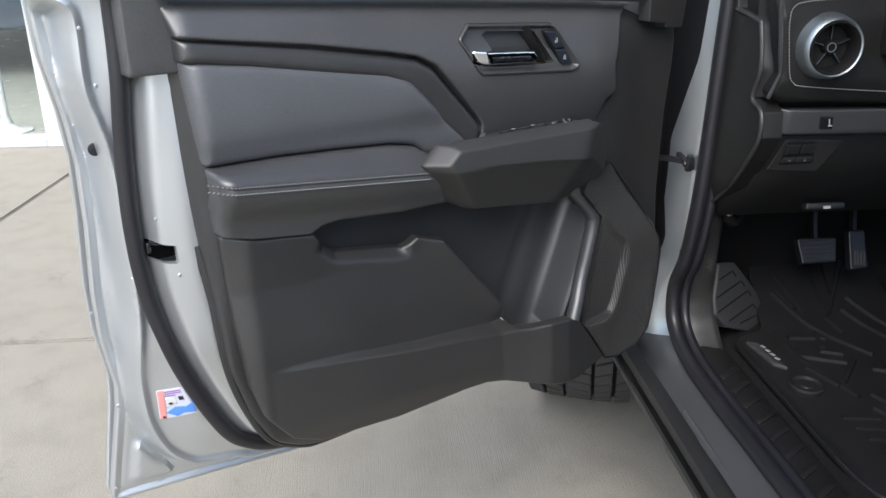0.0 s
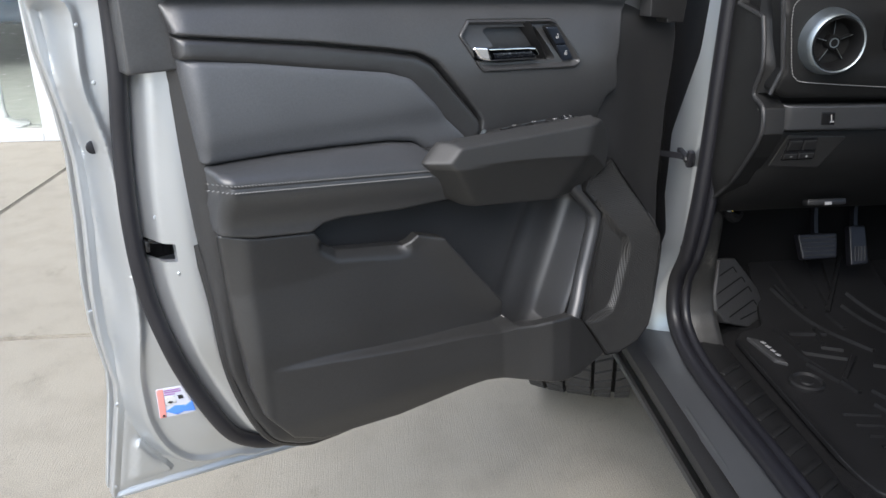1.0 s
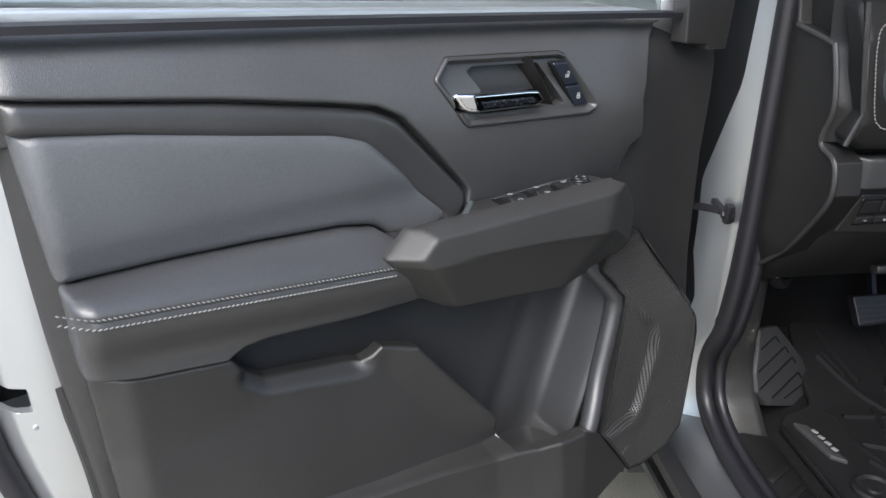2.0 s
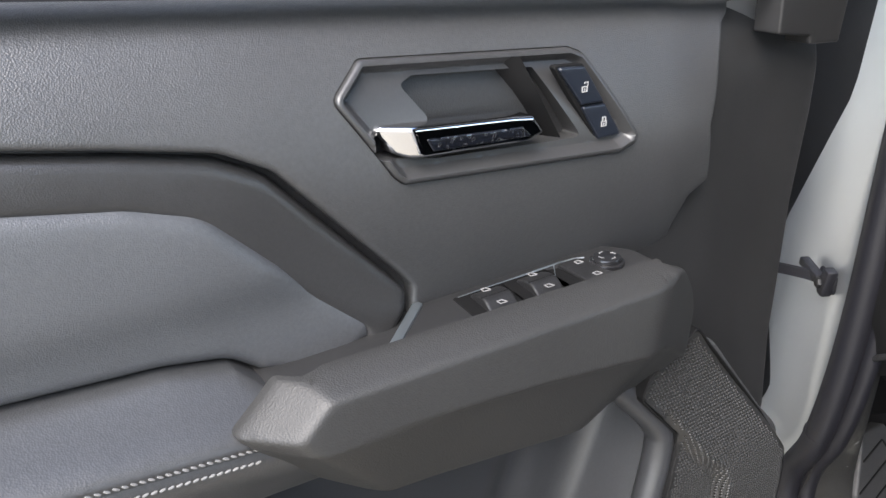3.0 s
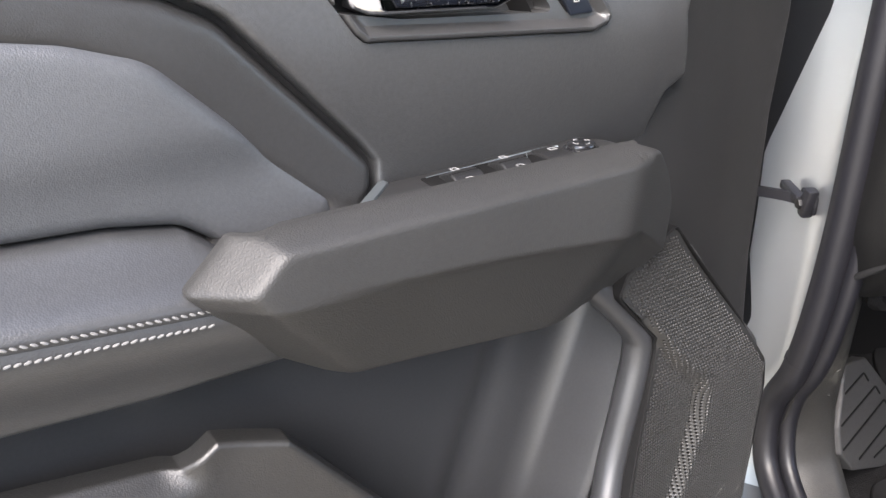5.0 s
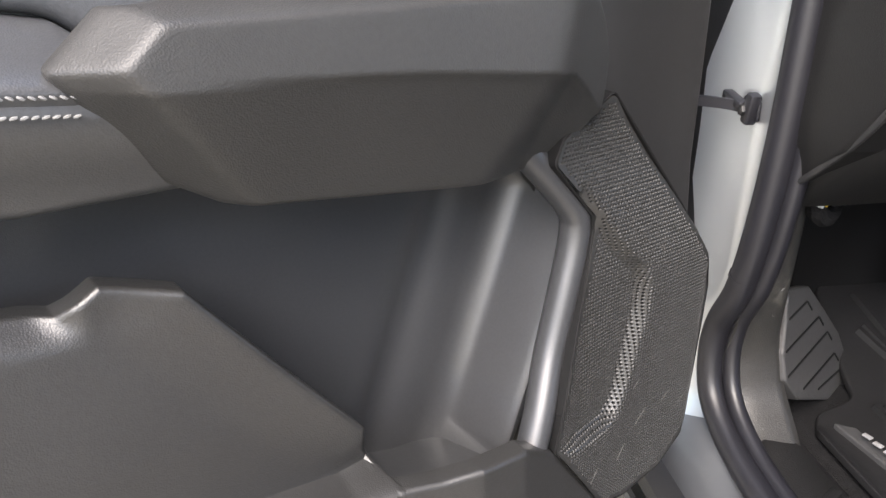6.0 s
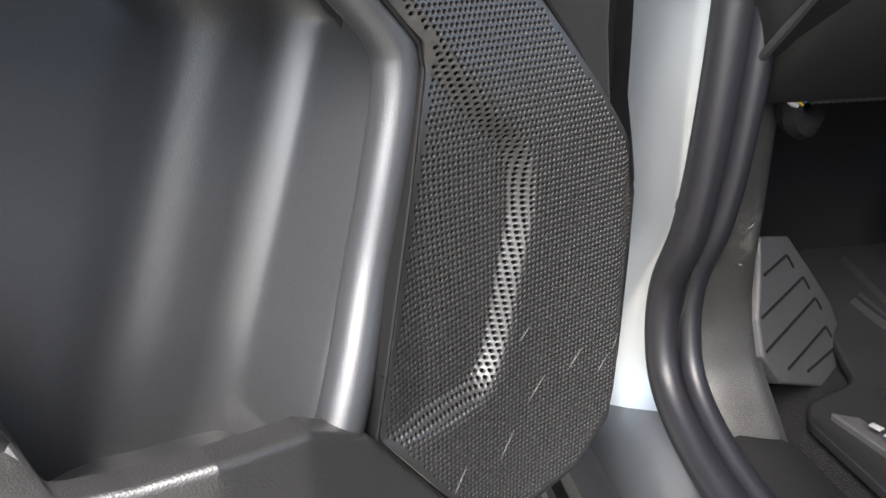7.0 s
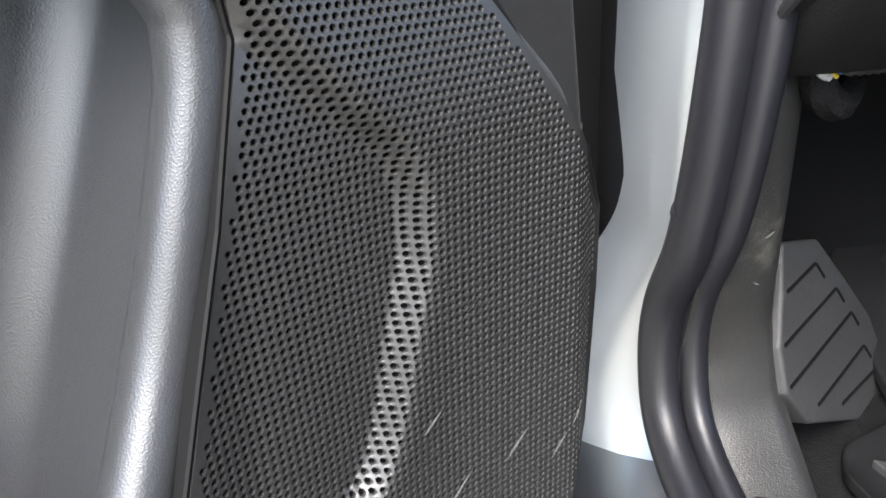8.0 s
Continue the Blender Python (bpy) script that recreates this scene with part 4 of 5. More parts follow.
lever = part("lever", plate("lever", fillet(LEVER, 0.002), lever_height, 0.0022, 0.012, 0.0018, edge_step=0.002), CHROME, handle, "chrome pull lever")
part("lever_inlay", plate("lever_inlay", fillet([(-0.3570, 0.9826), (-0.2920, 0.9788), (-0.2848, 0.9722), (-0.3530, 0.9752)], 0.001), lambda u, v: lever_height(u, v) + 0.0006, 0.0008, 0.002, 0.003), INLAY, lever, "dark inlay with reflection specks painted in")
LOCK_A = [(-0.2615, 1.0072), (-0.2406, 1.0058), (-0.2224, 0.9820), (-0.2410, 0.9826)]
LOCK_B = [(-0.2408, 0.9812), (-0.2216, 0.9806), (-0.2062, 0.9590), (-0.2252, 0.9588)]
part("lock_surround", plate("lock_surround", fillet(grow([LOCK_A[0], LOCK_A[1], LOCK_B[2], LOCK_B[3]], 0.0012), 0.002), lambda u, v: 0.0070 + 0 * u, 0.0006, 0.004, 0.004), MATTE, handle)
for poly, at, lean in ((LOCK_A, (-0.2403, 0.9931), 0.0012), (LOCK_B, (-0.2224, 0.9692), 0.0)):
    button = part("lock_button", plate("lock_button", fillet(poly, 0.0015), lambda u, v: 0.0095 + 0 * u, 0.0012, 0.006, 0.004), LOCKBLUE, handle, "blue-black lock button with a padlock mark")
    x, z = at
    part("lock_symbol", merge(box_bm((0.0044, 0.0005, 0.0006), (x, -0.0099, z + 0.0006)), box_bm((0.0044, 0.0005, 0.0006), (x, -0.0099, z - 0.0024)), box_bm((0.0006, 0.0005, 0.0034), (x - 0.0019, -0.0099, z - 0.001)),
                              box_bm((0.0006, 0.0005, 0.0034), (x + 0.0019, -0.0099, z - 0.001)), box_bm((0.0006, 0.0005, 0.0014), (x, -0.0099, z - 0.001)), box_bm((0.0028, 0.0005, 0.0005), (x + lean, -0.0099, z + 0.0032)),
                              box_bm((0.0005, 0.0005, 0.0024), (x + 0.0012 + lean, -0.0099, z + 0.002)), box_bm((0.0005, 0.0005, 0.0024 if lean == 0 else 0.0010), (x - 0.0012 + lean, -0.0099, z + (0.002 if lean == 0 else 0.0028)))), MARK, button)

# front corner cover at the mirror foot
part("corner_cover", plate("corner_cover", fillet([(-0.045, 1.06), (-0.042, 1.0035), (-0.003, 0.9985), (-0.001, 0.992), (0.036, 0.990), (0.045, 1.06)], 0.002), lambda u, v: 0.001 + 0 * u, 0.002, 0.02, 0.008), SMOOTH, door)
part("corner_cover", plate("corner_cover", [(-0.046, 1.3), (-0.046, 1.062), (0.045, 1.062), (0.045, 1.12)], lambda u, v: -0.004 + 0 * u, 0.002, 0.02, 0.02), BLACK, door)

# belt seal, glass and window frame
belt = spline([(-0.77, 1.081, -0.012), (-0.534, 1.067, -0.012), (-0.131, 1.041, -0.012), (-0.04, 1.034, -0.012)], 6)
part("belt_seal", sweep("belt_seal", on_door(belt[:, 0], belt[:, 1], belt[:, 2]), [(-0.004, -0.01), (0.004, -0.01), (0.003, 0.006), (-0.003, 0.006)], up=(0, -1, 0)), RUBBER, door)
pane = part("window_glass", plate("window_glass", [(-0.79, 1.0), (-0.79, 1.45), (-0.45, 1.45), (-0.03, 1.12), (-0.03, 1.0)], lambda u, v: -0.05 + 0 * u, 0.001, 0.004, 0.2), GLASS, door, smooth=False)
pane.visible_shadow = False
fr = spline([(-0.80, 1.08, -0.05), (-0.80, 1.40, -0.07), (-0.77, 1.46, -0.07), (-0.45, 1.46, -0.07), (-0.2, 1.28, -0.06), (-0.02, 1.10, -0.05)], 6)
part("window_frame", sweep("window_frame", on_door(fr[:, 0], fr[:, 1], fr[:, 2]), [(-0.015, -0.03), (0.015, -0.03), (0.015, 0.03), (-0.015, 0.03)], up=(0, -1, 0)), BLACK, door)

# certification label in the door's corner
stick = part("label_sticker", plate("label_sticker", fillet([(-0.811, 0.599), (-0.781, 0.5985), (-0.766, 0.556), (-0.811, 0.556)], 0.002), lambda u, v: shell_height(u, v) + 0.0006, 0.0002, 0.0004, 0.005), LABEL_PALE, door, "small red, white and blue sticker")
for poly, m in (([(-0.8105, 0.5985), (-0.803, 0.5985), (-0.803, 0.5565), (-0.8105, 0.5565)], LABEL_RED), ([(-0.803, 0.565), (-0.792, 0.572), (-0.779, 0.570), (-0.771, 0.574), (-0.768, 0.5585), (-0.782, 0.561), (-0.790, 0.5575)], LABEL_BLUE),
                ([(-0.7875, 0.5865), (-0.782, 0.5865), (-0.781, 0.581), (-0.7865, 0.581)], BLACK), ([(-0.800, 0.578), (-0.797, 0.580), (-0.793, 0.5785), (-0.796, 0.576)], BLACK), ([(-0.8075, 0.561), (-0.8045, 0.561), (-0.8045, 0.558), (-0.8075, 0.558)], BLACK),
                ([(-0.802, 0.5965), (-0.784, 0.596), (-0.784, 0.5945), (-0.802, 0.595)], LABEL_TEXT), ([(-0.802, 0.5935), (-0.783, 0.593), (-0.783, 0.5915), (-0.802, 0.592)], LABEL_TEXT), ([(-0.802, 0.5905), (-0.79, 0.590), (-0.79, 0.5885), (-0.802, 0.589)], LABEL_TEXT),
                ([(-0.802, 0.587), (-0.790, 0.586), (-0.789, 0.576), (-0.802, 0.572)], WHITE)):
    lift = {"black_plastic": 0.0022, "white_paint": 0.0012}.get(m.name, 0.0016)
    part("sticker_print", plate("sticker_print", poly, lambda u, v, k=lift: shell_height(u, v) + k, 0.0002, 0.0004, 0.004), m, stick)


# ---- the truck ----
truck = empty("pickup_truck", pose(0.6, 1.0, 0))
tagged(truck, "silver pickup truck with its front door opening and dark cabin", "truck")
HOME = pose(-0.6, -1.0, 0)


def tpart(name, me, mat, label="", smooth=True, parent=None):
    ob = part(name, me, mat, parent or truck, label, smooth)
    if parent is None:
        ob.matrix_basis = HOME
    return ob


# path of the rubber seal round the opening: (x, y, z)
SEAL = [(0.61, 1.27, 1.45), (0.606, 1.277, 1.10), (0.603, 1.279, 0.90), (0.602, 1.282, 0.75), (0.60, 1.290, 0.65), (0.60, 1.308, 0.575), (0.60, 1.336, 0.52), (0.60, 1.340, 0.475),
        (0.60, 1.322, 0.435), (0.60, 1.27, 0.410), (0.60, 1.19, 0.400), (0.60, 1.07, 0.400), (0.60, 0.90, 0.405), (0.60, 0.5, 0.41), (0.60, -0.4, 0.415)]
seal = spline(SEAL, 8)
tpart("opening_seal", sweep("opening_seal", seal, [(a, b) for a, b in circle(0.014, 14)], up=(1, 0.3, 0)), RUBBER, "black rubber opening seal")
tpart("opening_seal", sweep("opening_seal", seal + np.array([0.017, -0.012, 0.008]), circle(0.009, 12), up=(1, 0.3, 0)), RUBBER)
joint = sweep("seal_joint", [(0.60, 1.303, 0.592), (0.60, 1.3045, 0.588)], circle(0.0146, 14), up=(1, 0.3, 0))
tpart("seal_joint", joint, RUBBER)

# painted hinge pillar running down into the sill
verts, faces = [], []
K = 16
for i, p in enumerate(seal):
    low = float(smooth(0.56, 0.40, p[2])) if p[1] > 1.18 else 1.0
    s = float(smooth(1.33, 1.16, p[1])) if p[2] < 0.47 else 0.0
    pillar = np.array([-0.004, float(np.interp(p[2], [0.45, 0.52, 0.585, 0.65, 0.77, 0.85, 0.93, 1.1], [0.16, 0.10, 0.10, 0.14, 0.155, 0.115, 0.075, 0.06])), 0.0])
    sill = np.array([-0.062, 0.0, -0.022])
    corner = np.array([-0.045, 0.22, -0.09])
    vec = (pillar * (1 - low) + corner * low) * (1 - s) + sill * s
    for k in range(K):
        t = k / (K - 1)
        bulge = 0.012 * math.sin(math.pi * t) * (1 - s)
        verts.append(p + vec * t + np.array([0.012 - 0.012 * min(t * 4, 1) - bulge * low, 0, 0]) + np.array([0.0, 0, -0.006 * s * (1 - t)]))
n = len(seal)
split = next(i for i, p in enumerate(seal) if p[2] < 0.47 and p[1] < 1.300)
# The sill gets the darker copy, its shade put into the colour.
for nm, i0, i1, mat, words in (("hinge_pillar", 0, split, PAINT, "silver painted hinge pillar"), ("sill", split, n - 1, SHADED_PAINT, "silver sill with its dark reflection painted in")):
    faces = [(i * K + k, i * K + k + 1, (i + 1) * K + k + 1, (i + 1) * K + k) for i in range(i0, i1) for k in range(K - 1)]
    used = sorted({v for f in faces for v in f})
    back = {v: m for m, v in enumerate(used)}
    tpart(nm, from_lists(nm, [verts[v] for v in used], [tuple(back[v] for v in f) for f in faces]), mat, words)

# Black sheet behind the door gap paints the shade inside it.
tpart("gap_shade", box_bm((0.012, 0.34, 0.80), (0.622, 1.53, 0.86)), BLACK)
line = np.array([(0.0, y, 0.0) for y in np.linspace(-0.6, 1.50, 12)])
tpart("rocker_strip", sweep("rocker_strip", line, [(0.511, 0.362), (0.515, 0.374), (0.528, 0.380), (0.540, 0.379), (0.545, 0.34), (0.53, 0.33)], up=(0, 0, 1)), BLACK, "black plastic rocker strip")
tpart("rocker_edge", sweep("rocker_edge", line, [(0.494, 0.352), (0.497, 0.357), (0.503, 0.357), (0.506, 0.352), (0.55, 0.30), (0.54, 0.29)], up=(0, 0, 1)), PLASTIC_LOW, "thin dark rocker edge")
tpart("sill_line", sweep("sill_line", line[:-2], [(0.5445, 0.380), (0.547, 0.3845), (0.550, 0.3845), (0.552, 0.380)], up=(0, 0, 1)), SHADED_PAINT)

# check strap
strap = tpart("check_strap", sweep("check_strap", spline([(0.44, 1.45, 0.752), (0.52, 1.395, 0.750), (0.575, 1.352, 0.751), (0.592, 1.338, 0.749)], 5), [(-0.002, -0.005), (0.002, -0.005), (0.002, 0.005), (-0.002, 0.005)]), RUBBER, "black steel door check strap")
part("strap_bracket", merge(box_bm((0.005, 0.030, 0.020), (0.597, 1.334, 0.749), 0.003), box_bm((0.012, 0.012, 0.030), (0.592, 1.326, 0.751), 0.003, turn=(12, 0, 0)), box_bm((0.010, 0.036, 0.009), (0.588, 1.350, 0.754), 0.002, turn=(8, 0, 0))), RUBBER, strap)
part("strap_bolt", merge(cyl_bm(0.0085, 0.004, Matrix.Translation((0.591, 1.330, 0.749)) @ pose(0, 0, 0, 0, 90, 0), 20, bevel=0.001), cyl_bm(0.0055, 0.010, Matrix.Translation((0.588, 1.330, 0.749)) @ pose(0, 0, 0, 0, 90, 0), 6, bevel=0.0008)), STEEL, strap)
# sill plate, kick panel, floor, firewall
tpart("sill_plate", sweep("sill_plate", [(0, y, 0) for y in np.linspace(-0.5, 1.30, 20)], [(0.612, 0.39), (0.618, 0.408), (0.64, 0.412), (0.672, 0.408), (0.69, 0.395), (0.70, 0.36), (0.612, 0.36)], up=(0, 0, 1)), SILLBLACK, "black plastic sill plate")
for y in np.arange(0.55, 1.22, 0.045):
    tpart("sill_rib", box_bm((0.05, 0.012, 0.006), (0.648, float(y), 0.4115), 0.003, turn=(0, 0, 35)), SILLBLACK)
verts, faces = [], []
zs = np.linspace(0.71, 0.395, 40)
K = 18
for z in zs:
    y0 = float(np.interp(z, [0.395, 0.41, 0.437, 0.482, 0.57, 0.65, 0.71], [1.245, 1.289, 1.322, 1.330, 1.305, 1.288, 1.283]))
    y1 = float(np.interp(z, [0.395, 0.435, 0.452, 0.50, 0.53, 0.71], [1.258, 1.303, 1.320, 1.340, 1.343, 1.343]))
    for k in range(K):
        t = k / (K - 3)
        if t <= 1:
            ease = t + 0.10 * math.sin(2 * math.pi * t)
            verts.append((0.608 + 0.072 * t, y0 + (y1 - y0) * ease - 0.007 * math.sin(math.pi * t) ** 0.7 + 0.008 * float(smooth(0.85, 1.0, t)), z))
        else:
            verts.append((0.683 + 0.002 * (k - K + 2), y1 + 0.03 + 0.10 * (k - K + 2), z))
for i in range(len(zs) - 1):
    for k in range(K - 1):
        faces.append((i * K + k, (i + 1) * K + k, (i + 1) * K + k + 1, i * K + k + 1))
kick = tpart("kick_panel", from_lists("kick_panel", verts, faces), SCUFFED, "scuffed dark plastic kick panel with dusty marks")
rng = random.Random(8)
for i in range(3):
    x, z = rng.uniform(0.640, 0.675), rng.uniform(0.530, 0.572)
    y = float(np.interp(x, [0.61, 0.65, 0.68], [1.309, 1.3095, 1.333]))
    a, ln = rng.uniform(20, 160), rng.uniform(0.003, 0.008)
    p = [(x + s * ln * math.cos(radians(a)), y - 0.0005, z + s * ln * math.sin(radians(a)) + 0.002 * s * s) for s in (-0.5, -0.2, 0.1, 0.5)]
    part("scuff", sweep("scuff", p, circle(0.0007, 5, 0.4), up=(0, 1, 0), scale=[0.2, 1, 1, 0.2]), DUST, kick)
tpart("cabin_floor", box_bm((1.3, 1.9, 0.02), (1.28, 0.45, 0.375)), CARPET, "black cabin carpet")
tpart("firewall", box_bm((1.3, 0.02, 0.6), (1.28, 1.62, 0.62)), CARPET)
tpart("toe_board", box_bm((1.3, 0.30, 0.02), (1.28, 1.50, 0.43), turn=(35, 0, 0)), CARPET)

# dead pedal, its slanting grooves laid on as black strips of painted shade
DP_O, DP_A, DP_B = Vector((0.690, 1.362, 0.541)), Vector((0.792, 1.440, 0.520)), Vector((0.716, 1.330, 0.405))
dp_u = (DP_A - DP_O).normalized()
dp_n = (DP_B - DP_O).cross(dp_u).normalized()
dp_v = dp_u.cross(dp_n).normalized()
if dp_v.z < 0:
    dp_n, dp_v = -dp_n, -dp_v
dp = Matrix.Translation(DP_O) @ Matrix((dp_u, -dp_n if dp_n.y < 0 else dp_n, dp_v)).transposed().to_4x4()
dead = [(0.0, 0.0), (0.062, -0.006), (0.105, -0.040), (0.150, -0.078), (0.172, -0.115), (0.178, -0.155), (0.160, -0.166), (0.010, -0.125), (-0.022, -0.096), (-0.024, -0.065), (-0.010, -0.031)]
me = plate("dead_pedal", fillet(dead, 0.006), lambda u, v: 0 * u, 0.003, 0.012, 0.012, place=lambda u, v, w: np.stack([u, -w, v], 1))
me.transform(dp)
footrest = tpart("dead_pedal", me, DEADPEDAL, "grey ribbed rubber footrest")
rim = np.array(fillet(dead, 0.006))
for a, b in (((-0.015, -0.034), (0.050, -0.022)), ((-0.026, -0.066), (0.083, -0.046)), ((-0.021, -0.093), (0.108, -0.069)), ((0.025, -0.116), (0.127, -0.099)), ((0.069, -0.128), (0.142, -0.123))):
    b = np.array(b)
    arms = np.concatenate([resample([np.array(a), b], 0.004, closed=False), resample([b + np.array([0.003, -0.001]), b + np.array([0.014, -0.012])], 0.004, closed=False)])
    arms = arms[inside(arms, rim)]
    arms = arms[distance(arms, rim) > 0.004]
    if len(arms) > 3:
        me = sweep("groove_shade", np.stack([arms[:, 0], 0 * arms[:, 0] - 0.0003, arms[:, 1]], 1), [(-0.0011, -0.0005), (0.0011, -0.0005), (0.0011, 0.0006), (-0.0011, 0.0006)], up=(0, -1, 0))
        me.transform(dp)
        part("groove_shade", me, MATTE, footrest)


def pedal(name, x, y, z, outline, ribs, upright, label):
    """A tilted rubber pad with rounded corners and raised ribs on a bent steel arm; the outline is (side, up) in metres."""
    m = Matrix.Translation((x, y, z)) @ pose(0, 0, 0, -25, 0, 0)
    place = lambda u, v, w: np.stack([u, -np.asarray(w), v], 1)
    me = plate(name, fillet(outline, 0.006), lambda u, v: 0.006 + 0 * u, 0.003, 0.014, 0.006, place=place)
    me.transform(m)
    p = tpart(name, me, RUBBER, label)
    lo, hi = np.min(np.array(outline), 0), np.max(np.array(outline), 0)
    for k in range(ribs):
        f = (k + 0.5) / ribs
        if upright:
            xx = lo[0] + 0.14 * (hi[0] - lo[0]) + f * 0.72 * (hi[0] - lo[0])
            a, b = (xx, lo[1] + 0.010), (xx + 0.002, lo[1] + 0.48 * (hi[1] - lo[1]))
        else:
            zz = lo[1] + 0.08 * (hi[1] - lo[1]) + f * 0.84 * (hi[1] - lo[1])
            inset = 0.010 - 0.004 * f
            a, b = (lo[0] + inset, zz), (hi[0] - inset, zz)
        me = sweep("pedal_rib", [(a[0], -0.0062, a[1]), ((a[0] + b[0]) / 2, -0.0066, (a[1] + b[1]) / 2), (b[0], -0.0062, b[1])], circle(0.0016, 8), up=(0, -1, 0))
        me.transform(m)
        part("pedal_rib", me, DEADPEDAL, p)
    part("pedal_arm", sweep("pedal_arm", spline([(x + 0.002, y + 0.012, z + 0.005), (x + 0.006, y + 0.040, z + 0.06), (x + 0.010, y + 0.045, z + 0.14), (x + 0.010, y + 0.03, z + 0.25)], 6), [(-0.004, -0.007), (0.004, -0.007), (0.004, 0.007), (-0.004, 0.007)], up=(0, 1, 0)), RUBBER, p)


pedal("brake_pedal", 0.905, 1.40, 0.542, [(-0.041, 0.025), (0.041, 0.025), (0.037, -0.024), (-0.033, -0.026)], 5, False, "black ribbed brake pedal")
pedal("accelerator_pedal", 0.995, 1.41, 0.535, [(-0.016, 0.040), (0.018, 0.040), (0.020, -0.036), (-0.017, -0.040)], 4, True, "black ribbed accelerator pedal")

# ---- dashboard ----
prof = [(1.300, 0.672), (1.295, 0.664), (1.285, 0.668), (1.175, 0.775), (1.158, 0.835), (1.160, 0.841), (1.152, 0.843), (1.144, 0.850), (1.140, 0.876), (1.146, 0.884), (1.160, 0.886), (1.150, 0.893), (1.136, 0.905),
        (1.130, 0.93), (1.132, 1.02), (1.145, 1.05), (1.19, 1.075), (1.52, 1.09), (1.60, 1.05), (1.60, 0.75), (1.36, 0.70)]
verts, faces = [], []
xs = [0.622, 0.628, 0.640, 0.70, 0.80, 1.0, 1.3, 1.85]
back = [0.030, 0.010, 0.0, 0, 0, 0, 0, 0]
for x, b in zip(xs, back):
    for y, z in prof:
        verts.append((x, y + b, z))
k = len(prof)
for i in range(len(xs) - 1):
    for m in range(k):
        o = (m + 1) % k
        faces.append((i * k + m, i * k + o, (i + 1) * k + o, (i + 1) * k + m))
faces.append(tuple(range(k)))
faces.append(tuple((len(xs) - 1) * k + m for m in range(k))[::-1])
dash = tpart("dashboard", from_lists("dashboard", verts, faces), DASH, "dark moulded dashboard")
strip = [(0.616, 0.893), (0.652, 0.8865), (0.90, 0.8845), (0.90, 0.843), (0.656, 0.847), (0.622, 0.8495)]


def on_dash(u, v, w):
    y = np.interp(v, [0.70, 0.775, 0.835, 0.85, 0.876, 0.905, 0.93, 1.02, 1.05], [1.255, 1.175, 1.158, 1.144, 1.140, 1.136, 1.130, 1.132, 1.145])
    return np.stack([u, y - w, v], 1)


part("dash_strip", plate("dash_strip", fillet(strip, 0.004), lambda u, v: 0.006 - 0.55 * np.clip(0.655 - u, 0, 1), 0.003, 0.012, 0.005, place=on_dash), STRIP_PLASTIC, dash, "satin grey dash strip")
pad = [(0.606, 1.06), (0.609, 1.030), (0.622, 0.943), (0.612, 0.910), (0.638, 0.899), (0.86, 0.892), (0.86, 1.06)]
part("dash_pad", plate("dash_pad", fillet(pad, 0.012), lambda u, v: 0.010 + 0 * u, 0.010, 0.02, 0.008, place=on_dash), DASH, dash)
st = spline([(0.80, 1.046), (0.70, 1.0440), (0.648, 1.0405), (0.630, 1.0335), (0.624, 1.016), (0.629, 0.978), (0.636, 0.941), (0.643, 0.930), (0.657, 0.9245), (0.72, 0.919), (0.79, 0.914), (0.85, 0.911)], 30)
bm = bmesh.new()
run = np.concatenate([[0], np.cumsum(np.hypot(*np.diff(st, axis=0).T))])
at = np.arange(0, run[-1], 0.0046)
acc = np.stack([np.interp(at, run, st[:, 0]), np.interp(at, run, st[:, 1])], 1)
for p, q in zip(acc[:-1], acc[1:]):
    d = q - p
    if np.hypot(*d) < 0.002:
        continue
    c = on_dash(np.array([p[0]]), np.array([p[1]]), np.array([0.0112]))[0]
    b = bmesh.ops.create_icosphere(bm, subdivisions=1, radius=0.0010)["verts"]
    bmesh.ops.transform(bm, matrix=Matrix.Translation(c) @ Matrix.Rotation(-math.atan2(d[1], d[0]), 4, "Y") @ Matrix.Diagonal((2.4, 0.8, 0.9, 1)), verts=b)
tagged(part("dash_stitching", bm, THREAD, dash, "pale stitches round the dash pad"), kind="stuff")

# round air vent
vm = Matrix.Translation((0.685, 1.120, 0.981)) @ pose(0, 0, 0, 90, 0, 0) @ Matrix.Diagonal((0.80, 0.80, 1, 1))
vent = part("air_vent", lathe("air_vent", [(0.060, -0.02), (0.0575, 0.0), (0.0560, 0.004), (0.0545, 0.014), (0.0520, 0.021), (0.0490, 0.0235), (0.0465, 0.022), (0.0455, 0.016), (0.045, -0.01)], 72, vm), SATIN, dash, "round vent with a satin silver ring")
part("vent_collar", lathe("vent_collar", [(0.0455, 0.010), (0.0455, 0.0215), (0.0440, 0.0235), (0.0425, 0.0225), (0.0385, 0.012), (0.0370, 0.0), (0.036, -0.055), (0.0, -0.057)], 72, vm), MATTE, vent)
collar_ticks = bmesh.new()
for i in range(72):
    b = bmesh.ops.create_cube(collar_ticks, size=1)["verts"]
    bmesh.ops.transform(collar_ticks, matrix=vm @ Matrix.Rotation(2 * math.pi * i / 72, 4, "Z") @ Matrix.Translation((0.0447, 0, 0.0205)) @ Matrix.Diagonal((0.0016, 0.0016, 0.007, 1)), verts=b)
tagged(part("collar_ribs", collar_ticks, DASH, vent, smooth=False), kind="stuff")
part("vent_hub", lathe("vent_hub", [(0.013, -0.05), (0.013, 0.008), (0.0115, 0.011), (0.0, 0.0115)], 32, vm), MATTE, vent)
